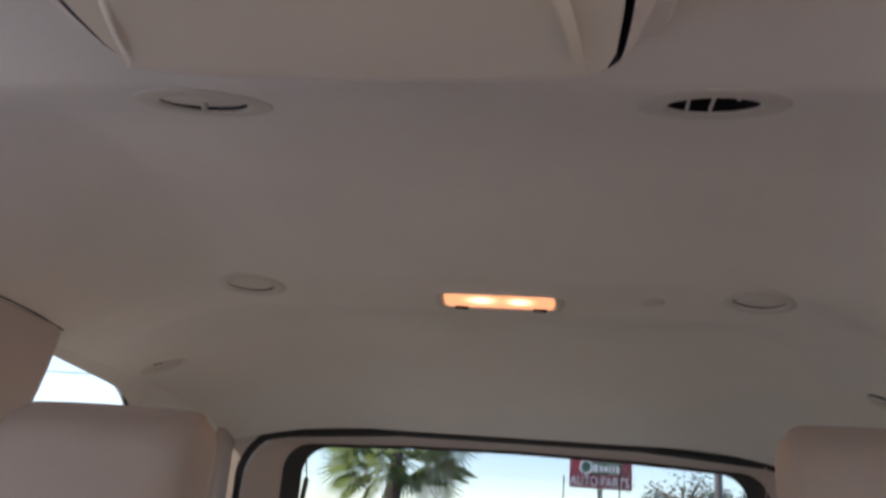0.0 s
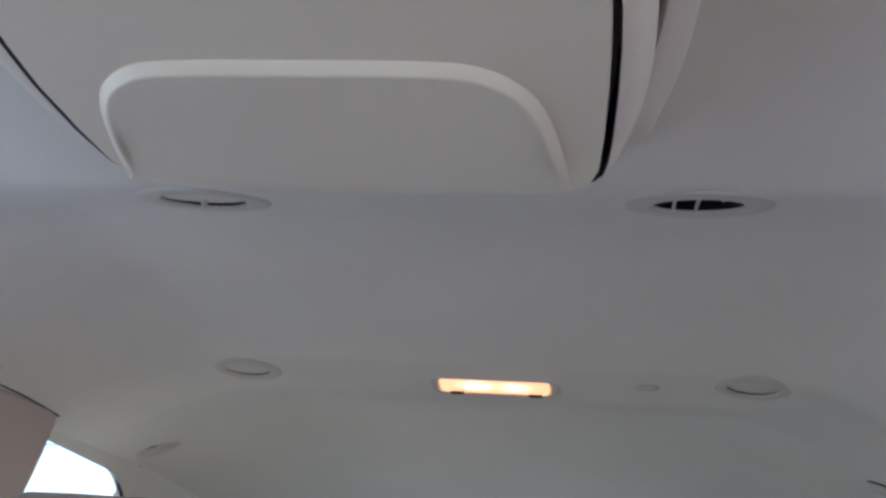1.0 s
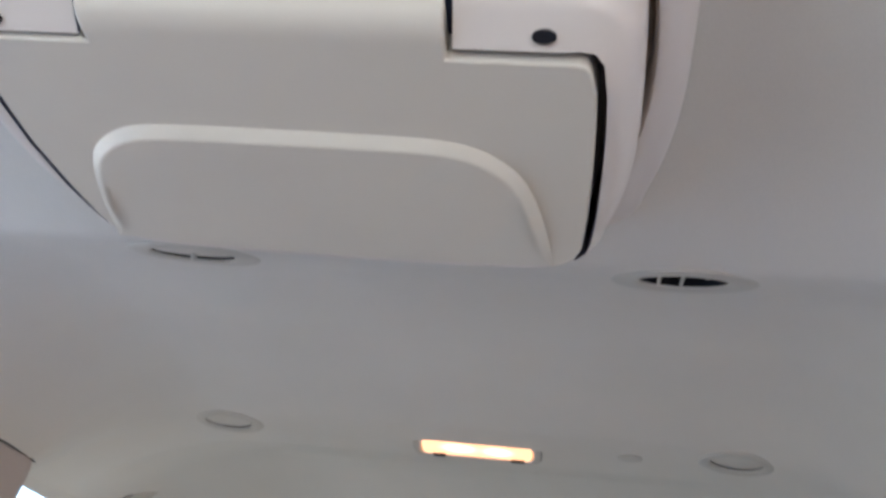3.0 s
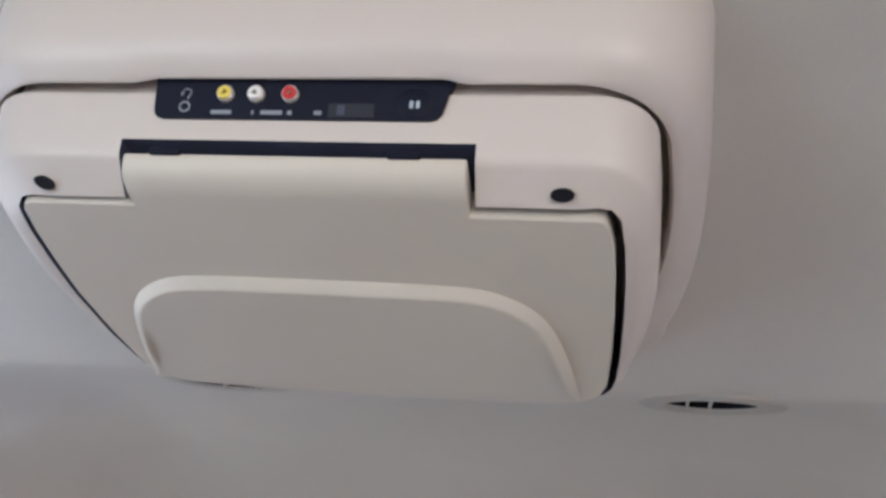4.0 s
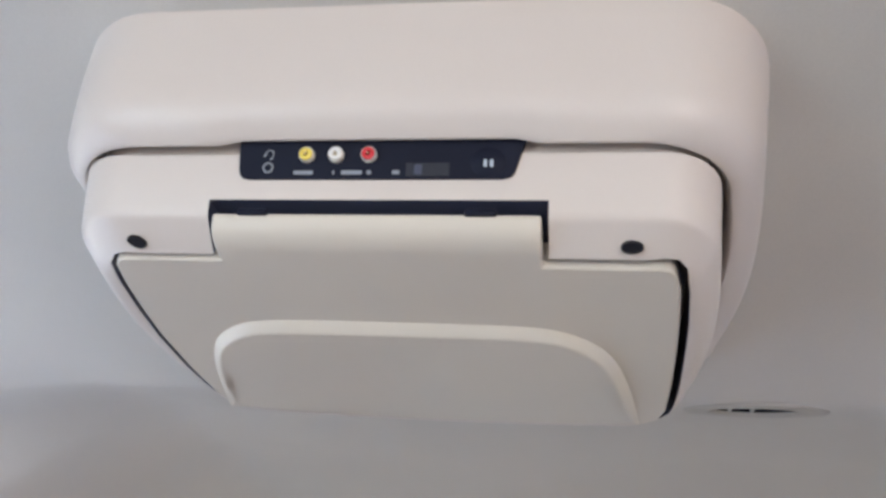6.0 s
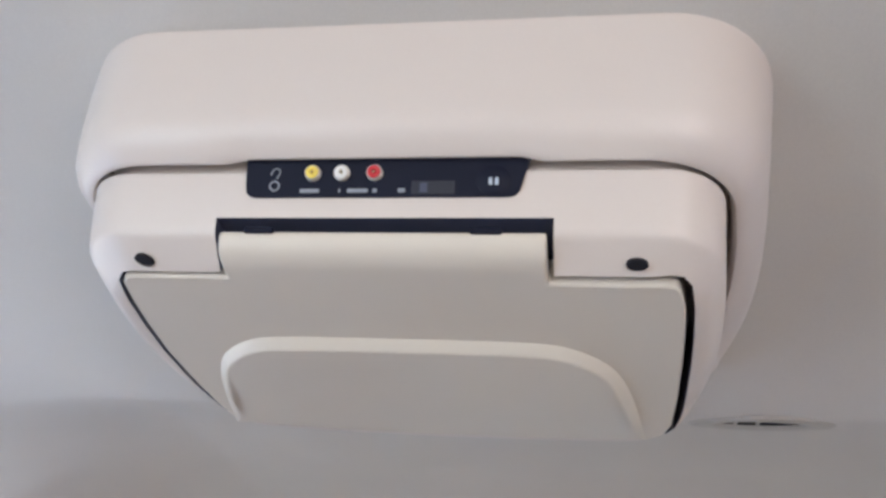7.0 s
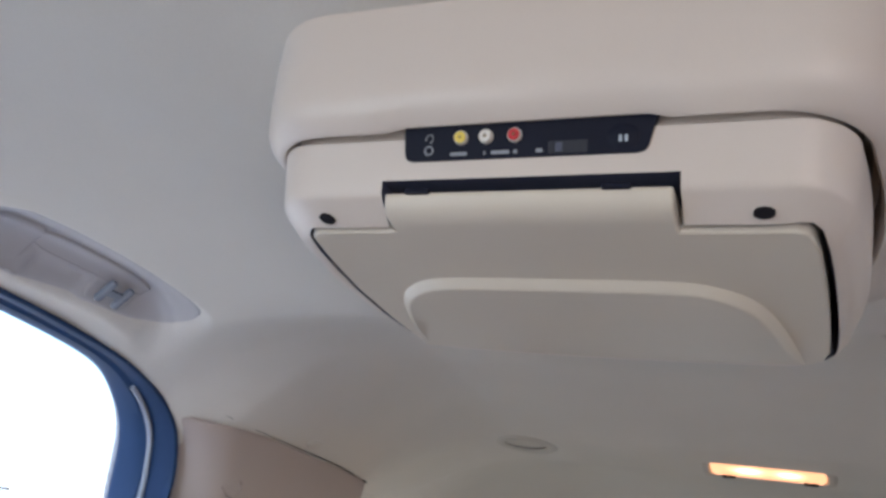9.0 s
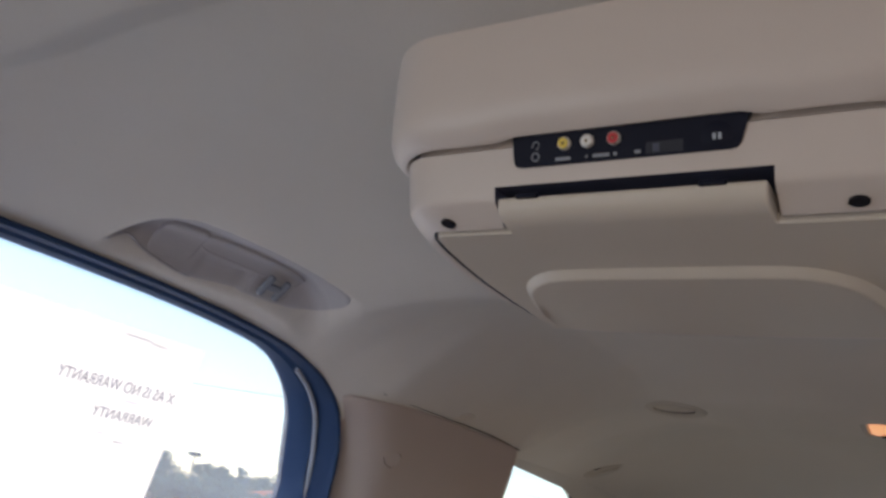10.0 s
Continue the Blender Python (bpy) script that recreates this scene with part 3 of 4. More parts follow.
BODY = UPPER + ((1.7478, -.0084, .1668, .1945, .85), (1.7450, -.0075, .1661, .1938, .95), (1.7432, -.0062, .1652, .1932, 1), (1.7420, -.0044, .1642, .1927, 1), (1.7386, .0008, .1622, .1912, 1),
                (1.7353, .0058, .1598, .1897, 1), (1.7336, .0086, .1578, .1886, 1), (1.7325, .0114, .1556, .1875, 1), (1.7320, .0145, .1525, .1860, 1))
BARREL = UPPER + ((1.7495, -.0090, .1665, .195, .9), (1.7465, -.0092, .1660, .194, 1), (1.7425, -.0090, .1650, .193, 1), (1.7385, -.0078, .1640, .192, 1), (1.7356, -.0056, .1630, .191, 1),
                  (1.7337, -.0026, .1620, .190, 1), (1.7325, .0014, .1600, .189, 1), (1.7320, .0064, .1570, .188, 1))


def unit_rings(profile, dz=0.0):
    rings = []
    for z, yf, half, yr, k in profile:
        r = plan(yf, yr, half - .001, half + .0005, half - .0125, .030, .032, .0085, .004)
        rings.append([(x, y, z + dz - .095 * k * (y - .012)) for x, y in r])
    return rings


unit = thing("overhead_screen_unit", Matrix.Translation((0, .403, 0)) @ pose(0, 0, 0, 0, 0, 1.6), "cashmere plastic fold-down video screen unit, closed, fixed to the headliner", "video unit")

# shroud: flared collar between the headliner and the body
levels = [(1.0, -.0475, .1900, .335), (.80, -.0460, .1900, .325), (.55, -.0425, .1893, .305), (.32, -.0388, .1876, .280), (.20, -.0366, .1860, .262), (.12, -.0340, .1838, .243), (.06, -.0305, .1808, .236), (.02, -.0266, .1772, .230), (-.005, -.0240, .1742, .226), (-.005, -.0225, .1722, .223), (.03, -.0215, .1705, .221), (.42, -.0215, .1700, .221), (.45, -.0150, .1640, .215)]
rings = []
for k, (share, yf, half, yr) in enumerate(levels):
    r = plan(yf, yr, half, half + .002, half - .0120 - .004 * float(ramp(.174, .186, half)), .046 + .012 * max(0, share), .05, .0085 + .0105 * float(ramp(.172, .190, half)))
    ring = []
    for x, y in r:
        rim = 1.7782 - .035 * max(0, y + .01) + .0028 * float(ramp(.0765, .073, abs(x + .0005)) if y < 0 else 0)
        topz = 1.866 - .125 * max(0, y) ** 1.15
        ring.append((x + .004 * max(0, share) + .0002 + (.0045 * float(ramp(0, .25, share)) * min(1, -x / .15) if x < 0 else 0), y, rim + max(topz - rim, .004) * share))
    rings.append(ring)
part("shroud", loft(rings, (True, False)), SHELL, unit, "pale cashmere collar")

def cut_outline(right, left, notch, back):
    """An outline for the lid: hinge notch, then the right side and the left side."""
    return [(-notch, -.06), (notch, -.06), (notch, right[0][1])] + right + [(0, back)] + left[::-1] + [(-notch, left[0][1])]


LID = cut_outline([(.1375, .0150), (.1420, .0164), (.1447, .0208), (.1478, .035), (.1492, .06), (.1500, .09), (.1500, .13), (.1488, .162), (.1450, .175), (.135, .1825), (.10, .1850), (.05, .1868)],
                  [(-.1355, .0125), (-.1402, .0140), (-.1429, .0188), (-.1450, .035), (-.1465, .06), (-.1468, .09), (-.1430, .13), (-.1383, .160), (-.134, .172), (-.127, .1810), (-.10, .1845), (-.05, .1868)], .0816, .1875)
GAP = cut_outline([(.1388, .0095), (.1453, .0115), (.1496, .0175), (.1522, .035), (.1538, .06), (.1546, .09), (.1546, .13), (.1536, .158), (.1515, .171), (.146, .176), (.10, .176)],
                  [(-.1344, .0095), (-.1409, .0115), (-.1452, .0175), (-.1476, .035), (-.1489, .06), (-.1490, .09), (-.1452, .13), (-.1404, .157), (-.1363, .167), (-.130, .170), (-.10, .170)], .0848, .170)

body = part("body", loft(unit_rings(BODY)), SHELL, unit, "pale cashmere casing")
boolean(body, prism(GAP, 1.60, 1.7540), "DIFFERENCE", SLOT)
lid = part("lid", loft(unit_rings(BARREL, -.0004)), LID_BOUNCE, unit, "closed flip-down screen lid")
boolean(lid, prism(LID, 1.60, 1.7465), "INTERSECT", LID_BOUNCE)
bev = lid.modifiers.new("soft_edges", "BEVEL")
bev.width, bev.segments, bev.limit_method, bev.angle_limit = .0022, 3, "ANGLE", radians(50)
flat = lid.modifiers.new("flat_faces", "WEIGHTED_NORMAL")
flat.keep_sharp, flat.weight = False, 80


def lid_z(y):
    return 1.7316 - .095 * (y - .012)


# proud panel on the lid with a broad chamfer
def raised(inset, drop):
    half = [(0, .0685), (.05, .0687), (.078, .0705), (.0935, .0760), (.1060, .0860), (.1140, .0975), (.1205, .1150), (.1262, .1400), (.1310, .1700), (.1322, .1800)]
    pts = curve(half, 5)
    pts = [(float(x) * 1.012, float(y)) for x, y in pts]
    full = pts + [(-x, y) for x, y in pts[:0:-1]]
    c = Vector((0, .125))
    n = len(full)
    out = []
    for i, (x, y) in enumerate(full):
        a, b = Vector(full[i - 1]), Vector(full[(i + 1) % n])
        t = (b - a).normalized()
        nrm = Vector((-t.y, t.x))
        if (c - Vector((x, y))).dot(nrm) < 0:
            nrm = -nrm
        w = inset * (1 - .9 * float(ramp(.170, .181, y)))
        out.append((x + nrm.x * w, y + nrm.y * w, lid_z(y) - drop * (1 - .88 * float(ramp(.130, .182, y)))))
    return out


part("raised_panel", loft([raised(0, -.003), raised(0, .0003), raised(.0005, .0010), raised(.0040, .0056), raised(.0048, .0061), raised(.0066, .0062)]), LID_BOUNCE, lid, "embossed centre panel")

# hinge slot details
for x in (-.0605, .0530):
    part("hinge_stop", rounded_box(.0155, .004, .0034, .0010, 2, Matrix.Translation((x, -.0094, 1.7466))), PANEL, unit)


def front_y(z):
    return -.0126 - .3 * (z - 1.762)


FACE = Matrix.Translation((0, front_y(1.7612), 1.7612)) @ pose(0, 0, 0, 90 + 16.7, 0, 0)


def on_face(x, z, out=0.0):
    """A pose on the unit's front, z pointing out of it."""
    h = (z - 1.762) / math.cos(radians(16.7))
    return FACE @ Matrix.Translation((x, h, out))


# black socket panel
outline = [(-.0712, .024), (-.0702, .008), (-.0696, .0052), (-.0680, .0034), (-.0650, .0026), (.0628, .0026), (.0662, .0034), (.0684, .0058), (.0697, .0100), (.0735, .024)]
bm = prism(outline, -.004, .0010)
bmesh.ops.transform(bm, matrix=FACE, verts=bm.verts)
panel = part("socket_panel", bm, PANEL, unit, "glossy black socket panel")
for name, x, mat in (("video_socket", -.0350, YELLOW), ("audio_socket", -.0200, WHITE), ("audio_socket", -.0033, RED)):
    bm = disc(.0033, .0033, [(1, -.001), (1, .0032), (.92, .0038), (.45, .0038), (.38, .0032), (.36, .0012), (.02, .0012)], 32)
    bmesh.ops.transform(bm, matrix=on_face(x, 1.7762, .0008), verts=bm.verts)
    jack = part(name, bm, mat, panel, {YELLOW: "yellow", WHITE: "white", RED: "red"}[mat] + " round socket")
    bm = disc(.0008, .0008, [(1, 0), (1, .0034), (.75, .0038), (.55, .0036), (.5, .0025), (.02, .0025)], 20)
    bmesh.ops.transform(bm, matrix=on_face(x, 1.7762, .0008), verts=bm.verts)
    part("contact", bm, METAL, jack)
    bm = loft([[(r * math.cos(a), r * math.sin(a), h) for a in np.linspace(0, 2 * math.pi, 33)[:-1]] for r, h in ((.0040, -.001), (.0040, .0022), (.0038, .0028), (.0035, .0030), (.0032, .0026))], (False, False))
    bmesh.ops.transform(bm, matrix=on_face(x, 1.7762, .0008), verts=bm.verts)
    part("rim", bm, RIM, jack)
# headphone socket and its sign
part("headphone_socket", tube([on_face(-.0550, 1.7702, .0012) @ Vector((.0024 * math.cos(a), .0024 * math.sin(a), 0)) for a in np.linspace(0, 2 * math.pi, 21)[:-1]], .0005, 6, True), GREY, panel, "small grey-ringed socket")
tilt = on_face(-.0548, 1.7768, .0011) @ pose(0, 0, 0, 0, 0, -28)
part("headphone_sign", tube([tilt @ Vector((.0021 * math.cos(a), .0023 * math.sin(a), 0)) for a in np.linspace(-.4, math.pi + .4, 14)], .00032, 5), GREY, panel)
for dx in (-.0019, .0019):
    part("headphone_pad", rounded_box(.0009, .0018, .0006, .0002, 1, tilt @ Matrix.Translation((dx, -.0014, 0))), GREY, panel)
# writing too small to read
for x, w in ((-.0365, .0100), (-.0210, .0010), (-.0118, .0105), (-.0030, .0022), (.0105, .0036)):
    part("print_mark", rounded_box(w, .0021, .0005, .0002, 1, on_face(x, 1.7677, .0011)), GREY, panel)
part("faint_window", rounded_box(.0215, .0070, .0005, .0002, 1, on_face(.0262, 1.7690, .0010)), FAINT, panel)
part("faint_mark", rounded_box(.0038, .0050, .0005, .0002, 1, on_face(.0215, 1.7690, .0013)), SLOT, panel)
bm = disc(.0085, .0075, [(1, -.001), (1, .0008), (.9, .0013), (.05, .0014)], 30)
bmesh.ops.transform(bm, matrix=on_face(.0555, 1.7725, .0004), verts=bm.verts)
button = part("button", bm, PANEL, panel, "round black push button")
for dx in (-.0015, .0015):
    part("button_mark", rounded_box(.0018, .0038, .0006, .0003, 1, on_face(.0558 + dx, 1.7718, .0018)), MARK, button)
# infrared windows on the lower corners
for x, rise, lean in ((-.1250, .0029, -24), (.1235, .0030, 0)):
    bm = disc(.0052, rise, [(1, -.004), (1, .0004), (.9, .0006), (.8, .0002), (.05, .0001)], 28)
    bmesh.ops.transform(bm, matrix=Matrix.Translation((x, .0028, 1.7360)) @ pose(0, 0, 0, 180 - 33, 0, 0) @ pose(0, 0, 0, 0, 0, lean), verts=bm.verts)
    part("infrared_window", bm, DARK, unit, "small dark infrared window")


# ---- fittings on the headliner ----
def open_disc(rx, levels, n=56):
    """Like disc(), with no caps."""
    return loft([[(rx * s * math.cos(2 * math.pi * i / n), rx * s * math.sin(2 * math.pi * i / n), h) for i in range(n)] for s, h in levels], (False, False))


def air_vent(x, y, half_open):
    v = thing("ceiling_vent", on_ceiling(x, y), "round beige air vent with " + ("an open dark duct" if half_open else "its flap nearly shut") + " in the headliner", "air vent", "front ceiling vents")
    part("bezel", open_disc(.0605, [(1.0, -.002), (1.0, .0004), (.97, .0014), (.86, .0020), (.70, .0020), (.655, .0016), (.635, .0006), (.632, -.001)], 56), BEZEL, v)
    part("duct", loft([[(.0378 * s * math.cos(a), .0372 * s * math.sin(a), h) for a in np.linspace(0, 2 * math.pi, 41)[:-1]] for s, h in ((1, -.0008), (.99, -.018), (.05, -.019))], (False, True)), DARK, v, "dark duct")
    if not half_open:
        flap = disc(.0368, .0362, [(1, -.0026), (1, -.0006), (.96, .0002), (.5, .0010), (.03, .0012)], 40)
        bmesh.ops.transform(flap, matrix=Matrix.Translation((0, .0018, -.0012)) @ pose(0, 0, 0, 2.9, 0, 0), verts=flap.verts)
        part("flap", flap, FLAP, v)
    if half_open:
        circle = np.linspace(0, 2 * math.pi, 49)[:-1]
        part("inner_ring", loft([[(rx * math.cos(a), ry * math.sin(a) - .001, h) for a in circle] for rx, ry, h in ((.0386, .0386, .0006), (.0374, .0338, .0004), (.0370, .0330, -.0014))], (False, False)), FLAP, v)
        part("broken_vane", rounded_box(.0026, .012, .0035, .0008, 2, Matrix.Translation((.017, .022, -.0022))), FLAP, v)
    for dx in (-.020, -.001) if half_open else ():
        part("vane", rounded_box(.0026, .060, .0035, .0008, 2, Matrix.Translation((dx, 0, -.0022)) @ pose(0, 0, 0, 0, 6, 4)), BEZEL, v)
    if not half_open:
        for dx, w, turn in ((-.0225, .016, 6), (-.0035, .0065, 8), (.0120, .005, -12), (.0255, .012, -6)):
            part("flap_shred", rounded_box(w, .007, .0016, .0006, 1, Matrix.Translation((dx, -.0352, .0006)) @ pose(0, 0, 0, 14, 0, turn)), FLAP, v)
        part("knob", disc(.003, .003, [(1, 0), (1, .004), (.6, .006), (.05, .006)], 16), BEZEL, v)
    return v


air_vent(-.207, .821, False)
air_vent(.2315, .815, True)


def round_vent(x, y, r, turn):
    v = thing("ceiling_vent", on_ceiling(x, y, turn), "round beige shut air vent in the rear headliner", "air vent", "rear ceiling vents")
    part("bezel", open_disc(r, [(1, -.003), (1, .0006), (.97, .0026), (.90, .0042), (.74, .0044), (.665, .0036), (.648, .0018), (.645, .0000)], 48), BEZEL, v)
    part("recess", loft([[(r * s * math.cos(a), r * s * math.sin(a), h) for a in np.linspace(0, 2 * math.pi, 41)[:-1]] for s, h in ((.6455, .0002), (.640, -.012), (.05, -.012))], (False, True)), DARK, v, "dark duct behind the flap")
    flap = disc(r * .632, r * .632, [(1, -.0016), (1, .0004), (.95, .0010), (.5, .0016), (.02, .0018)], 40)
    bmesh.ops.transform(flap, matrix=Matrix.Translation((0, .0006, -.0004)) @ pose(0, 0, 0, 3, 0, 0), verts=flap.verts)
    part("flap", flap, FLAP, v)
    return v


round_vent(-.362, 1.385, .053, 8)
round_vent(.3725, 1.367, .053, -4)

plug = thing("ceiling_plug", on_ceiling(.2315, 1.393), "small oval beige plug in the headliner", "plug")
part("cap", disc(.0175, .016, [(1, -.002), (1, .0008), (.9, .0022), (.5, .003), (.05, .003)], 28), BEZEL, plug)
clip = thing("headliner_clip", on_ceiling(-.566, 1.086, 20), "small oval beige clip beside the pillar trim", "clip")
part("cap", disc(.008, .016, [(1, -.002), (1, .001), (.85, .0026), (.05, .003)], 24), FLAP, clip)


# dome lamp, lit
def dome_lamp():
    x0, y0 = .0120, 1.411
    lamp = thing("dome_lamp", on_ceiling(x0, y0) @ pose(0, 0, 0, -17, 0, 0), "lit rectangular dome lamp with warm lens and beige bezel", "ceiling lamp")

    def outline(hx, hy, r):
        pts = []
        for cx, cy, a0 in ((hx - r, hy - r, 0), (-hx + r, hy - r, 90), (-hx + r, -hy + r, 180), (hx - r, -hy + r, 270)):
            pts += [(cx + r * math.cos(radians(a0 + k * 15)), cy + r * math.sin(radians(a0 + k * 15))) for k in range(7)]
        return pts

    def ring(hx, hy, r, h):
        return [(x * .97, y * .90, h) for x, y in outline(hx, hy, r)]

    part("bezel", loft([ring(.0985, .0310, .014, -.016), ring(.0985, .0310, .014, .0005), ring(.0965, .0295, .013, .0028), ring(.0905, .0260, .011, .0042), ring(.0868, .0232, .010, .0036), ring(.0846, .0216, .009, -.004)], (False, False)), BEZEL, lamp)
    part("lens", loft([ring(.0842, .0212, .009, -.006), ring(.0842, .0212, .009, .0015), ring(.0825, .0196, .008, .0046), ring(.0775, .0150, .008, .0060)]), LENS, lamp, "glowing amber lens")
    for x in (-.056, .0605):
        part("tab", rounded_box(.020, .0060, .0050, .0018, 2, Matrix.Translation((x, -.0170, .0062))), DARK, lamp, "dark switch tab")
    return lamp


dome_lamp()
glow = bpy.data.lights.new("dome_glow", "AREA")
glow.shape, glow.size, glow.size_y, glow.energy, glow.color = "RECTANGLE", .15, .07, 0.45, (1.0, .66, .38)
lamp_light = new("dome_glow", glow)
lamp_light.matrix_world = Matrix.Translation((.0120, 1.407, 1.775))


# grab handle folded flat in its scoop
def grab_handle():
    base = Vector((-.562, .600, float(ceiling_height(-.562, .600))))
    h = thing("grab_handle", Matrix.Translation(base), "folded beige ceiling grab handle in a moulded scoop", "grab handle")

    def plate(name, y0, y1, centre, half, proud, mat, label="", taper=0.0):
        """A thin rounded plate that follows the scoop between y0 and y1."""
        rows = []
        for t in np.linspace(-1, 1, 57):
            y = (y0 + y1) / 2 + (y1 - y0) / 2 * t
            w = half * (1 - abs(t) ** 6) ** .5 * (1 - taper * (t + 1) / 2) + .0006
            mid = centre - taper * half * (t + 1) / 2
            row = []
            for v in (-1, -.96, *np.linspace(-.9, .9, 19), .96, 1):
                x = -min(.630, float(np.interp(y, *GRAB_LIP)) + mid + w * v)
                lift = proud * (1 - max(abs(v), abs(t)) ** 22)
                row.append(Vector((x, y, float(ceiling_height(x, y)) - lift + .0004)) - base)
            rows.append(row)
        return sheet(name, rows, mat, .004, h, label)

    # Grey plate laid over the scoop to paint in its shade.
    plate("scoop_shade", .462, .752, .061, .060, .0024, SHADED_HANDLE, "grey plate painting the shade of the handle scoop", .15)
    plate("pad", .512, .566, .080, .020, .0070, SHADED_HANDLE)
    plate("bar", .556, .704, .074, .013, .0060, SHADED_HANDLE)
    plate("hinge", .644, .700, .088, .016, .0052, SHADED_HANDLE)
    at = Matrix.Translation(-base) @ on_ceiling(-.594, .672, 12) @ Matrix.Translation((0, 0, .0105))
    for dy in (-.0115, .0115):
        part("spring_clip", rounded_box(.030, .0085, .008, .0030, 3, at @ Matrix.Translation((0, dy, 0)) @ pose(0, 0, 0, 0, 0, -8)), CLIP, h, "grey plastic clip")
    part("clip_bridge", rounded_box(.009, .022, .006, .002, 2, at), CLIP, h)
    return h


grab_handle()


def coat_hook(x, y, turn, shut):
    k = thing("coat_hook", on_ceiling(x, y, turn), "slim oval beige coat hook, " + ("shut" if shut else "ajar"), "coat hook", "coat hooks")
    teardrop = [(.044 * math.cos(a), .0155 * math.sin(a) * (1 - .30 * math.cos(a))) for a in np.linspace(0, 2 * math.pi, 33)[:-1]]
    part("plate", loft([[(px * f, py * f, h) for px, py in teardrop] for f, h in ((1, -.002), (1, .0016), (.93, .0034), (.6, .0048), (.05, .0052))]), BEZEL, k)
    part("hook", disc(.034, .0080, [(1, .002), (1, .0066), (.85, .0088), (.05, .0092)], 28), BEZEL, k)
    # Dark arc drawn in as the shadow along the plate's edge.
    arc = [(.040 * math.cos(a), .0150 * math.sin(a) * (1 - .30 * math.cos(a)), .0012) for a in np.linspace(radians(100 if shut else 40), radians(185 if shut else 150), 12)]
    part("shadow_gap", tube(arc, .0010 if shut else .0018, 6), DARK, k)
    return k


coat_hook(-.618, 1.668, -36, True)
coat_hook(.622, 1.640, 48, False)


# ---- second-row seats ----
def seat(x, y, z):
    s = thing("captain_seat", Matrix.Translation((x, y, .60)), "tan leather second-row seat with tall headrest", "car seat", "second-row seats")
    h = z - .60
    rows = []
    for t in np.linspace(0, 1, 15):
        zz = h - .215 + .215 * t
        full = min(1, .86 + .14 * math.sin(min(1, t * 1.4) * math.pi / 2)) * (1 if t < .86 else math.sqrt(max(.05, 1 - ((t - .86) / .14) ** 2 * .22)))
        hx, hy = .115 * full, .052 * (1 if t < .8 else math.sqrt(max(.06, 1 - ((t - .8) / .2) ** 2 * .9)))
        rows.append([(hx * math.copysign(abs(math.cos(a)) ** .35, math.cos(a)), .055 + .03 * t + hy * math.copysign(abs(math.sin(a)) ** .55, math.sin(a)), zz - (0 if t < .99 else .0)) for a in np.linspace(0, 2 * math.pi, 49)[:-1]])
    top = rows[-1]
    cx, cy, cz = np.mean(top, axis=0)
    for k in (.93, .8, .5):
        rows.append([(cx + (px - cx) * k, cy + (py - cy) * k, cz + .004 * (1 - k) + .002) for px, py, pz in top])
    head = part("headrest", loft(rows), LEATHER, s, "tan leather padded headrest")
    part("seam", tube([(px * 1.003, .055 + .03 + .0, pz - .0) for px, pz in [(-.118, h - .20), (-.1265, h - .10), (-.126, h - .04)]], .0012, 6), LEATHER, head)
    for dx in (-.06, .06):
        part("headrest_post", tube([(dx, .07, h - .30), (dx, .075, h - .20)], .006, 12), STEEL, s)
    b = rounded_box(.50, .15, .66, .06, 5, Matrix.Translation((0, .10, h - .58)) @ pose(0, 0, 0, -12, 0, 0))
    part("backrest", b, LEATHER, s)
    part("cushion", rounded_box(.52, .52, .17, .06, 5, Matrix.Translation((0, -.22, .30))), LEATHER, s)
    part("seat_base", rounded_box(.40, .42, .22, .02, 2, Matrix.Translation((0, -.18, .11))), DARK, s)
    return s


seat(-.371, .985, 1.568)
seat(.441, .985, 1.592)


# ---- notice on the side glass ----
def glass_pose(y, z):
    """On the inner face of the left rear door glass: x runs towards the rear of the car, y up the pane, z into the cabin."""
    up = Vector((.22, 0, 1)).normalized()
    along = Vector((0, -1, 0))
    return Matrix.Translation((-glass_x(z) + .0012, y, z)) @ Matrix((-along, up, (-along).cross(up))).transposed().to_4x4()


notice = thing("window_notice", glass_pose(.555, 1.575), "white paper sale notice taped to the door glass, print showing through", "paper notice")
part("sheet", prism([(-.17, -.26), (.141, -.26), (.1435, .136), (-.17, .136)], .0005, .0009), PAPER, notice)


def see_through(y0, y1, z):
    return notice.matrix_world.inverted() @ glass_pose((y0 + y1) / 2, z)


flip = Matrix.Diagonal((-1, 1, 1, 1))
lettering("print", "X AS IS NO WARRANTY", .0195, INK, notice, see_through(.516, .685, 1.640) @ Matrix.Translation((0, 0, .0014)) @ flip @ Matrix.Diagonal((.78, 1, .2, 1)))
lettering("print", "WARRANTY", .0175, INK, notice, see_through(.578, .666, 1.606) @ Matrix.Translation((0, 0, .0014)) @ flip @ Matrix.Diagonal((.88, 1, .2, 1)))
random.seed(4)
for y, z, w in ((.600, 1.700, .040), (.633, 1.6975, .026), (.60, 1.583, .012), (.63, 1.576, .014), (.625, 1.625, .02)):
    bm = rounded_box(w, .0022, .0003, .0001, 1, see_through(y, y, z) @ Matrix.Translation((0, 0, .0012)))
    part("print_bar", bm, INK_FAINT, notice)


# ---- outside ----
g = bmesh.new()
bmesh.ops.create_grid(g, x_segments=8, y_segments=8, size=1500)
tagged(part("ground", g, ASPHALT), "grey asphalt parking lot and road", "ground", kind="structure")


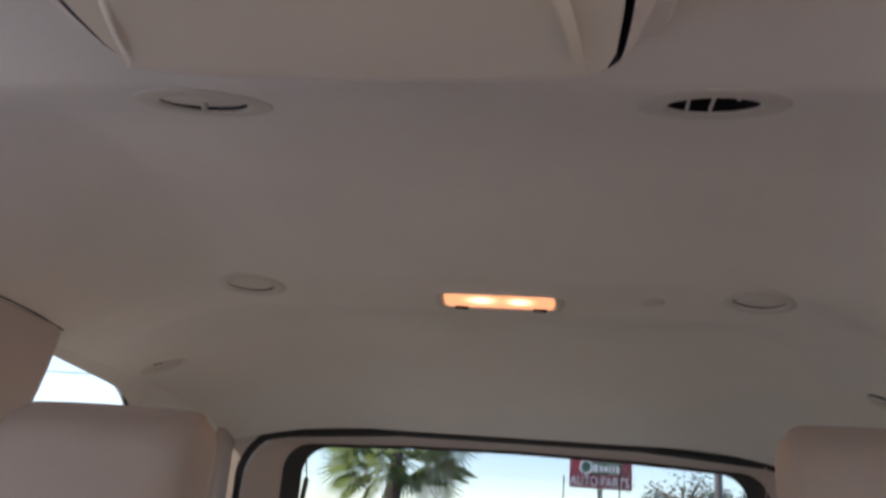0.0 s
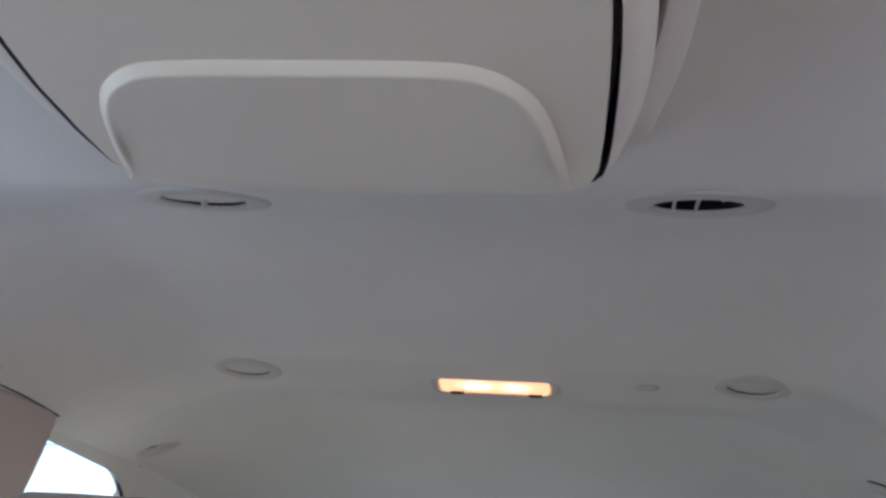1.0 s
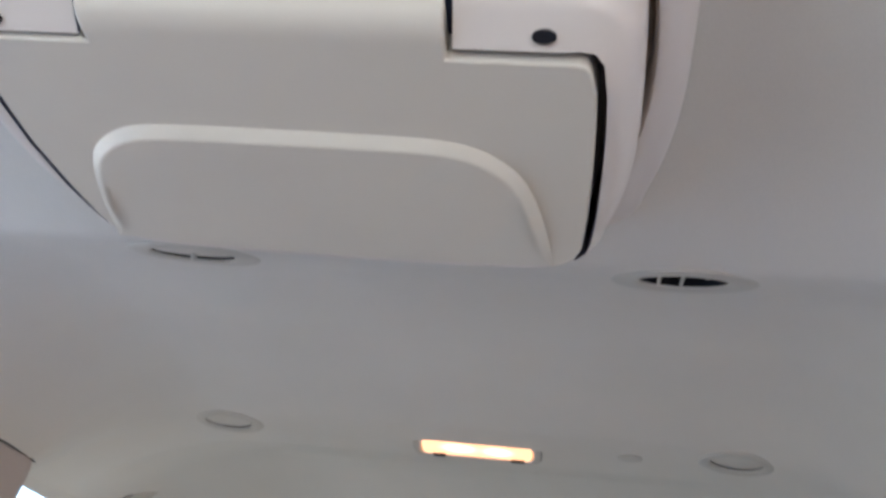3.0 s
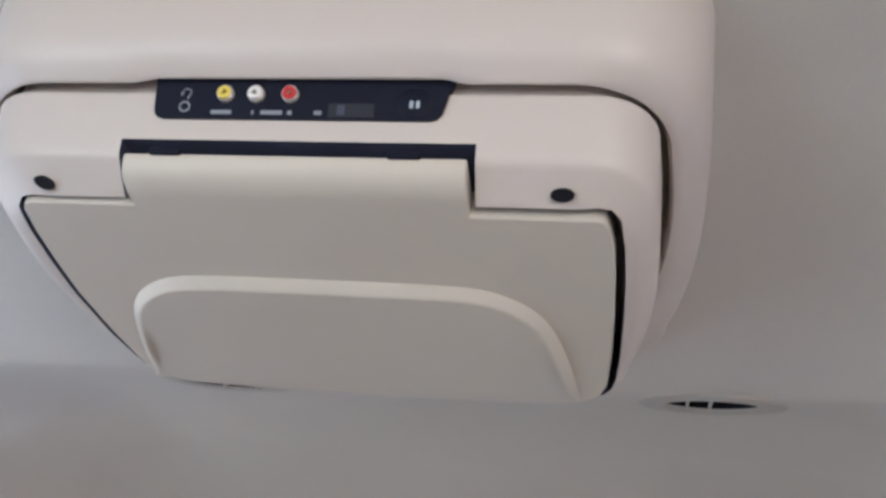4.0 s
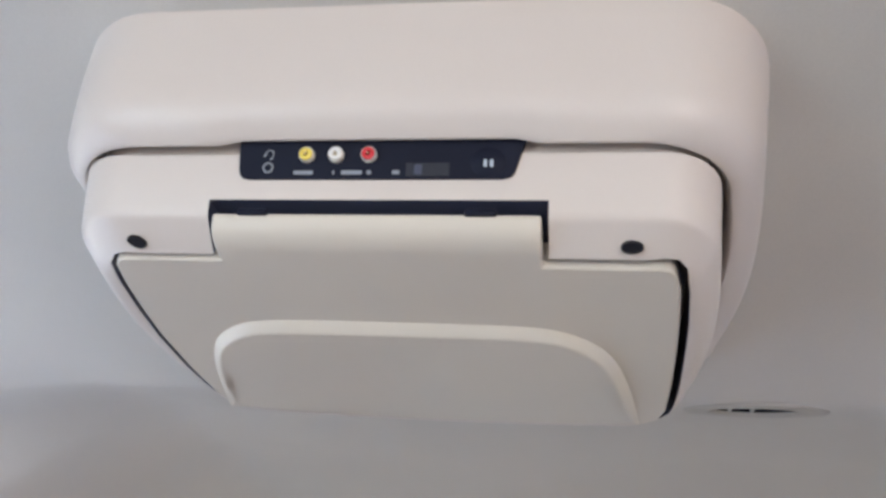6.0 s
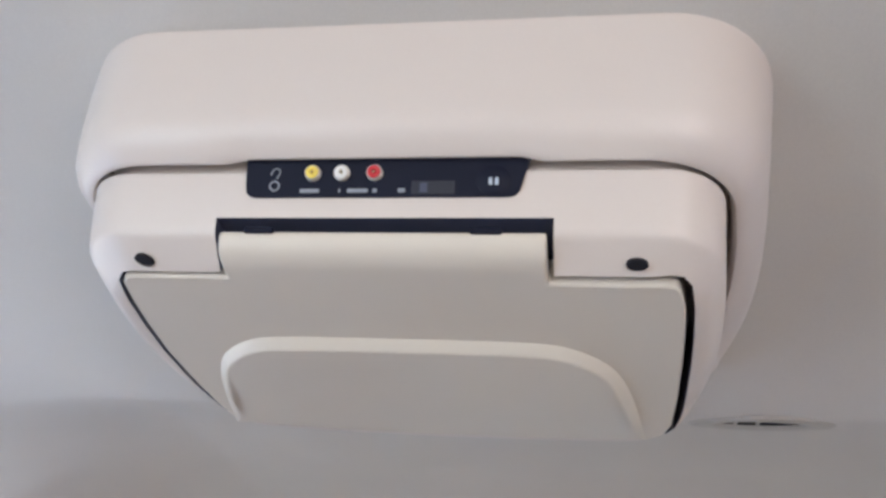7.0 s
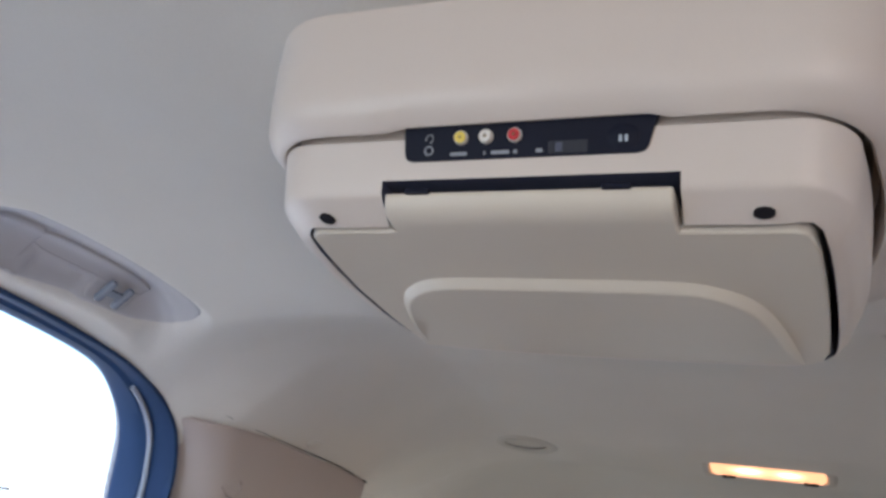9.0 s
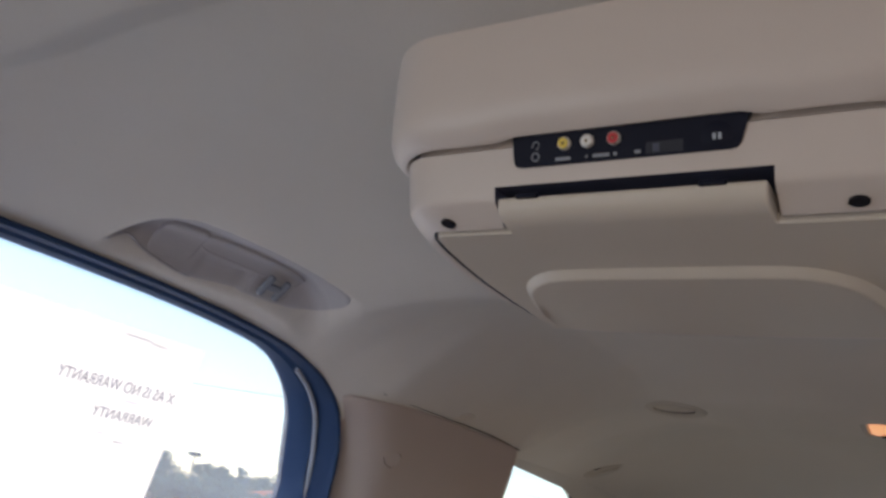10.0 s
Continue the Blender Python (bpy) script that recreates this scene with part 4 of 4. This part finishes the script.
def palm(x, y, h, r, seed):
    rng = random.Random(seed)
    p = thing("palm_tree", Matrix.Translation((x, y, 0)), "green fan palm with shaggy trunk", "palm tree")
    part("trunk", tube([(0, 0, z) for z in np.linspace(0, h, 14)], [.20 - .04 * k / 13 + .012 * (k % 2) for k in range(14)], 14), BARK, p)
    verts, faces = [], []

    def blade(a, b, w):
        d = (b - a).normalized()
        s = d.cross(Vector((0, 0, 1)))
        s = s.normalized() if s.length > .1 else Vector((1, 0, 0))
        m = a.lerp(b, .55) + Vector((0, 0, .02))
        k = len(verts)
        verts.extend([a - s * w * .3, a + s * w * .3, m + s * w, b + Vector((0, 0, -.10 * (b - a).length)), m - s * w])
        faces.append((k, k + 1, k + 2, k + 3, k + 4))

    for i in range(64):
        n = 22
        a = i * 2.399 + rng.uniform(-.2, .2)
        e = radians(84 - 130 * (i / 63) ** .9 + rng.uniform(-8, 8))
        d = Vector((math.cos(a) * math.cos(e), math.sin(a) * math.cos(e), math.sin(e)))
        stem = r * rng.uniform(.45, .66)
        hub = Vector((0, 0, h)) + d * stem
        side = (Matrix.Rotation(rng.uniform(-1.3, 1.3), 3, d) @ d.cross(Vector((0, 0, 1)))).normalized()
        upv = side.cross(d)
        verts, faces = [], []
        for k in range(n):
            f = (k / (n - 1) - .5) * radians(250)
            ln = r * .40 * (1 - .22 * abs(k / (n - 1) - .5) * 2) * rng.uniform(.9, 1.05)
            tip = hub + (d * math.cos(f) + side * math.sin(f)) * ln + upv * (-.10 * ln + .04 * math.cos(f))
            blade(hub, tip, .024)
        k = len(verts)
        base = Vector((0, 0, h - .1))
        verts.extend([base - side * .02, base + side * .02, hub + side * .012, hub - side * .012])
        faces.append((k, k + 1, k + 2, k + 3))
        mesh("frond", verts, faces, FROND, p)
    return p


def tree(x, y, h, r, seed, mat, leaves=2600, bare=False, size=.22, cone=False):
    rng = random.Random(seed)
    t = thing("tree", Matrix.Translation((x, y, 0)), ("sparse grey-green roadside tree" if bare else "dense dark green roadside tree"), "tree", "roadside trees")
    bm = tube([(0, 0, 0), (.1, 0, h * .3), (.05, .1, h * .6), (0, 0, h * .9)], [r * .10, r * .075, r * .05, .03], 10)
    tips = []
    for i in range(16 if not bare else 30):
        z0 = h * rng.uniform(.3 if bare else .12, .75)
        a = rng.uniform(0, 6.28)
        ln = r * rng.uniform(.55, 1.0)
        tip = Vector((math.cos(a) * ln, math.sin(a) * ln, min(h * .98, z0 + h * rng.uniform(.1, .4))))
        limb = tube([(0, 0, z0), tuple(tip * .5 + Vector((0, 0, z0 * .45))), tuple(tip)], [r * .035, r * .022, .012], 6)
        tmp = bpy.data.meshes.new("limb")
        limb.to_mesh(tmp)
        limb.free()
        bm.from_mesh(tmp)
        bpy.data.meshes.remove(tmp)
        tips.append(tip)
    part("trunk", bm, BARK, t)
    clumps = [tip + Vector((rng.gauss(0, .2), rng.gauss(0, .2), rng.gauss(0, .15))) * r for tip in tips for _ in range(2)] + [Vector((rng.gauss(0, .3) * r, rng.gauss(0, .3) * r, h * rng.uniform(.55, .95))) for _ in range(14)]
    if cone:
        clumps = [Vector((rng.gauss(0, .42), rng.gauss(0, .42), 0)) * r * (1.05 - z / h) + Vector((0, 0, z)) for z in (h * rng.uniform(.04, .98) ** 1.2 for _ in range(90))]
    verts, faces = [], []
    for i in range(leaves):
        c = rng.choice(clumps) + Vector((rng.gauss(0, 1), rng.gauss(0, 1), rng.gauss(0, .7))) * r * (.13 if not bare else .2)
        u = Vector((rng.gauss(0, 1), rng.gauss(0, 1), rng.gauss(0, 1))).normalized()
        v = u.cross(Vector((rng.gauss(0, 1), rng.gauss(0, 1), rng.gauss(0, 1)))).normalized()
        s = size * rng.uniform(.5, 1.1)
        k = len(verts)
        verts.extend([c - u * s, c + v * s * .45, c + u * s, c - v * s * .45])
        faces.append((k, k + 1, k + 2, k + 3))
    mesh("crown", verts, faces, mat, t)
    return t


palm(-4.15, 22.0, 3.20, 2.05, 3)
tree(7.2, 62, 5.9, 3.1, 5, LEAF_PALE, 900, True, .16)
tree(13.5, 66, 5.4, 3.4, 6, LEAF, 3200)
tree(16.5, 62, 6.4, 3.6, 7, LEAF, 3600)
tree(8.6, 75, 4.9, 3.0, 8, LEAF, 2400)
tree(-.8000 * 110, .600 * 110, 3.95, 3.9, 31, LEAF, 4200, False, .26, True)
for i, (d, px, hh, rr) in enumerate(((120, .7635, 4.0, 1.9), (118, .749, 2.9, 2.2), (122, .736, 3.3, 2.6), (120, .720, 3.0, 3.0), (122, .700, 3.7, 4.0), (120, .68, 4.0, 4.2))):
    tree(-px * d, math.sqrt(1 - px * px) * d, hh * .9, rr, 20 + i, LEAF, 2600, False, .28)
for d, px, hh in ((96, .792, 1.25), (99, .772, 1.3), (95, .752, 1.6), (98, .735, 1.6), (100, .704, 1.8)):
    tree(-px * d, math.sqrt(1 - px * px) * d, hh, 2.6, int(d * 10 + px * 100), LEAF, 1500, False, .26)


for k in range(8):
    px = .815 - .0165 * k
    tree(-px * 63, math.sqrt(1 - px * px) * 63, 1.02 + .12 * (k % 3), 1.5, 60 + k, LEAF, 1300, False, .17)


def sign():
    s = thing("store_sign", Matrix.Translation((1.58, 50.1, 0)), "red roadside shop sign with white lettering on a pole", "sign")
    part("post", tube([(0, .3, 0), (0, .3, 5.0)], .14, 14), POLE, s)
    part("board", rounded_box(3.32, .30, 1.54, .04, 2, Matrix.Translation((0, 0, 4.905))), SIGN_RED, s, "red sign board")
    face = Matrix.Translation((0, -.16, 4.905)) @ pose(0, 0, 0, 90, 0, 0)
    for word, x in (("AUTO", -.87), ("PARTS", .76)):
        lettering("lettering", word, .70, SIGN_WHITE, s, face @ Matrix.Translation((x, -.42, 0)) @ Matrix.Diagonal((.76, 1, 1, 1)), .012)
    # the brand mark as plain shapes
    part("mark_plate", rounded_box(2.2, .62, .03, .014, 1, face @ Matrix.Translation((0, .30, 0))), SIGN_GREEN, s)
    ring = tube([face @ Vector((-.78 + .30 * math.cos(a), .32 + .34 * math.sin(a), .03)) for a in np.linspace(0, 6.2832, 25)[:-1]], .06, 6, True)
    part("mark_ring", ring, SIGN_WHITE, s)
    for x, w, hgt in ((-.28, .26, .40), (.02, .18, .30), (.27, .20, .30), (.50, .09, .42), (.68, .09, .42), (.92, .20, .40)):
        part("mark_bar", rounded_box(w, hgt, .04, .015, 1, face @ Matrix.Translation((x, .28, .03))), SIGN_WHITE, s)


sign()


def pole(x, y, h, r, label, cat, mat=POLE):
    p = thing("utility_pole" if r > .08 else "thin_post", Matrix.Translation((x, y, 0)), label, cat)
    part("shaft", tube([(0, 0, z) for z in np.linspace(0, h, 8)], [r * (1 - .25 * k / 7) for k in range(8)], 12), mat, p)
    return p


pole(2.0, 38, 12, .035, "thin dark lamp post beside the road", "post", DARK)
pole(-.35, 48, 4.6, .05, "short grey sign post", "post")
up = pole(6.95, 45, 9.5, .22, "weathered wooden utility pole", "utility pole")
part("cross_arm", rounded_box(2.4, .12, .12, .02, 1, Matrix.Translation((0, 0, 8.6))), POLE, up)

lampx, lampy = -.7789 * 100, .6265 * 100
lamp_post = thing("street_lamp", Matrix.Translation((lampx, lampy, 0)), "tall grey street lamp with boxy head", "street lamp")
part("shaft", tube([(0, 0, 0), (0, 0, 4.0)], .08, 10), POLE, lamp_post)
part("lamp_head", rounded_box(1.3, .8, .40, .08, 2, Matrix.Translation((0, 0, 4.15))), DARK, lamp_post)


def house(x, y, turn):
    h = thing("house", Matrix.Translation((x, y, 0)) @ pose(0, 0, 0, 0, 0, turn), "low stucco building with terracotta red roof", "house")
    part("wall", rounded_box(9, 7, 1.25, .05, 1, Matrix.Translation((0, 0, .625))), STUCCO, h)
    eaves = [(-5, -4), (5, -4), (5, 4), (-5, 4)]
    part("roof", loft([[(a, b, 1.25) for a, b in eaves], [(a, b, 1.35) for a, b in eaves], [(-1.6, -.1, 2.1), (1.6, -.1, 2.1), (1.6, .1, 2.1), (-1.6, .1, 2.1)]]), ROOF_RED, h, "terracotta roof")


house(-.700 * 86, .714 * 86, 45)

wire = thing("overhead_wire", Matrix(), "thin dark overhead cables along the street", "cable")
for k, (p0, p1, sag) in enumerate((((-140, 60, 9.5), (-20, 140, 8.0), 1.0), ((-60, 46, 9.0), (6.95, 45, 8.65), .8), ((6.95, 45, 8.65), (60, 44, 9.0), .8))):
    pts = [tuple(Vector(p0).lerp(Vector(p1), t) - Vector((0, 0, sag * 4 * t * (1 - t)))) for t in np.linspace(0, 1, 17)]
    part("cable", tube(pts, .025, 5), DARK, wire)
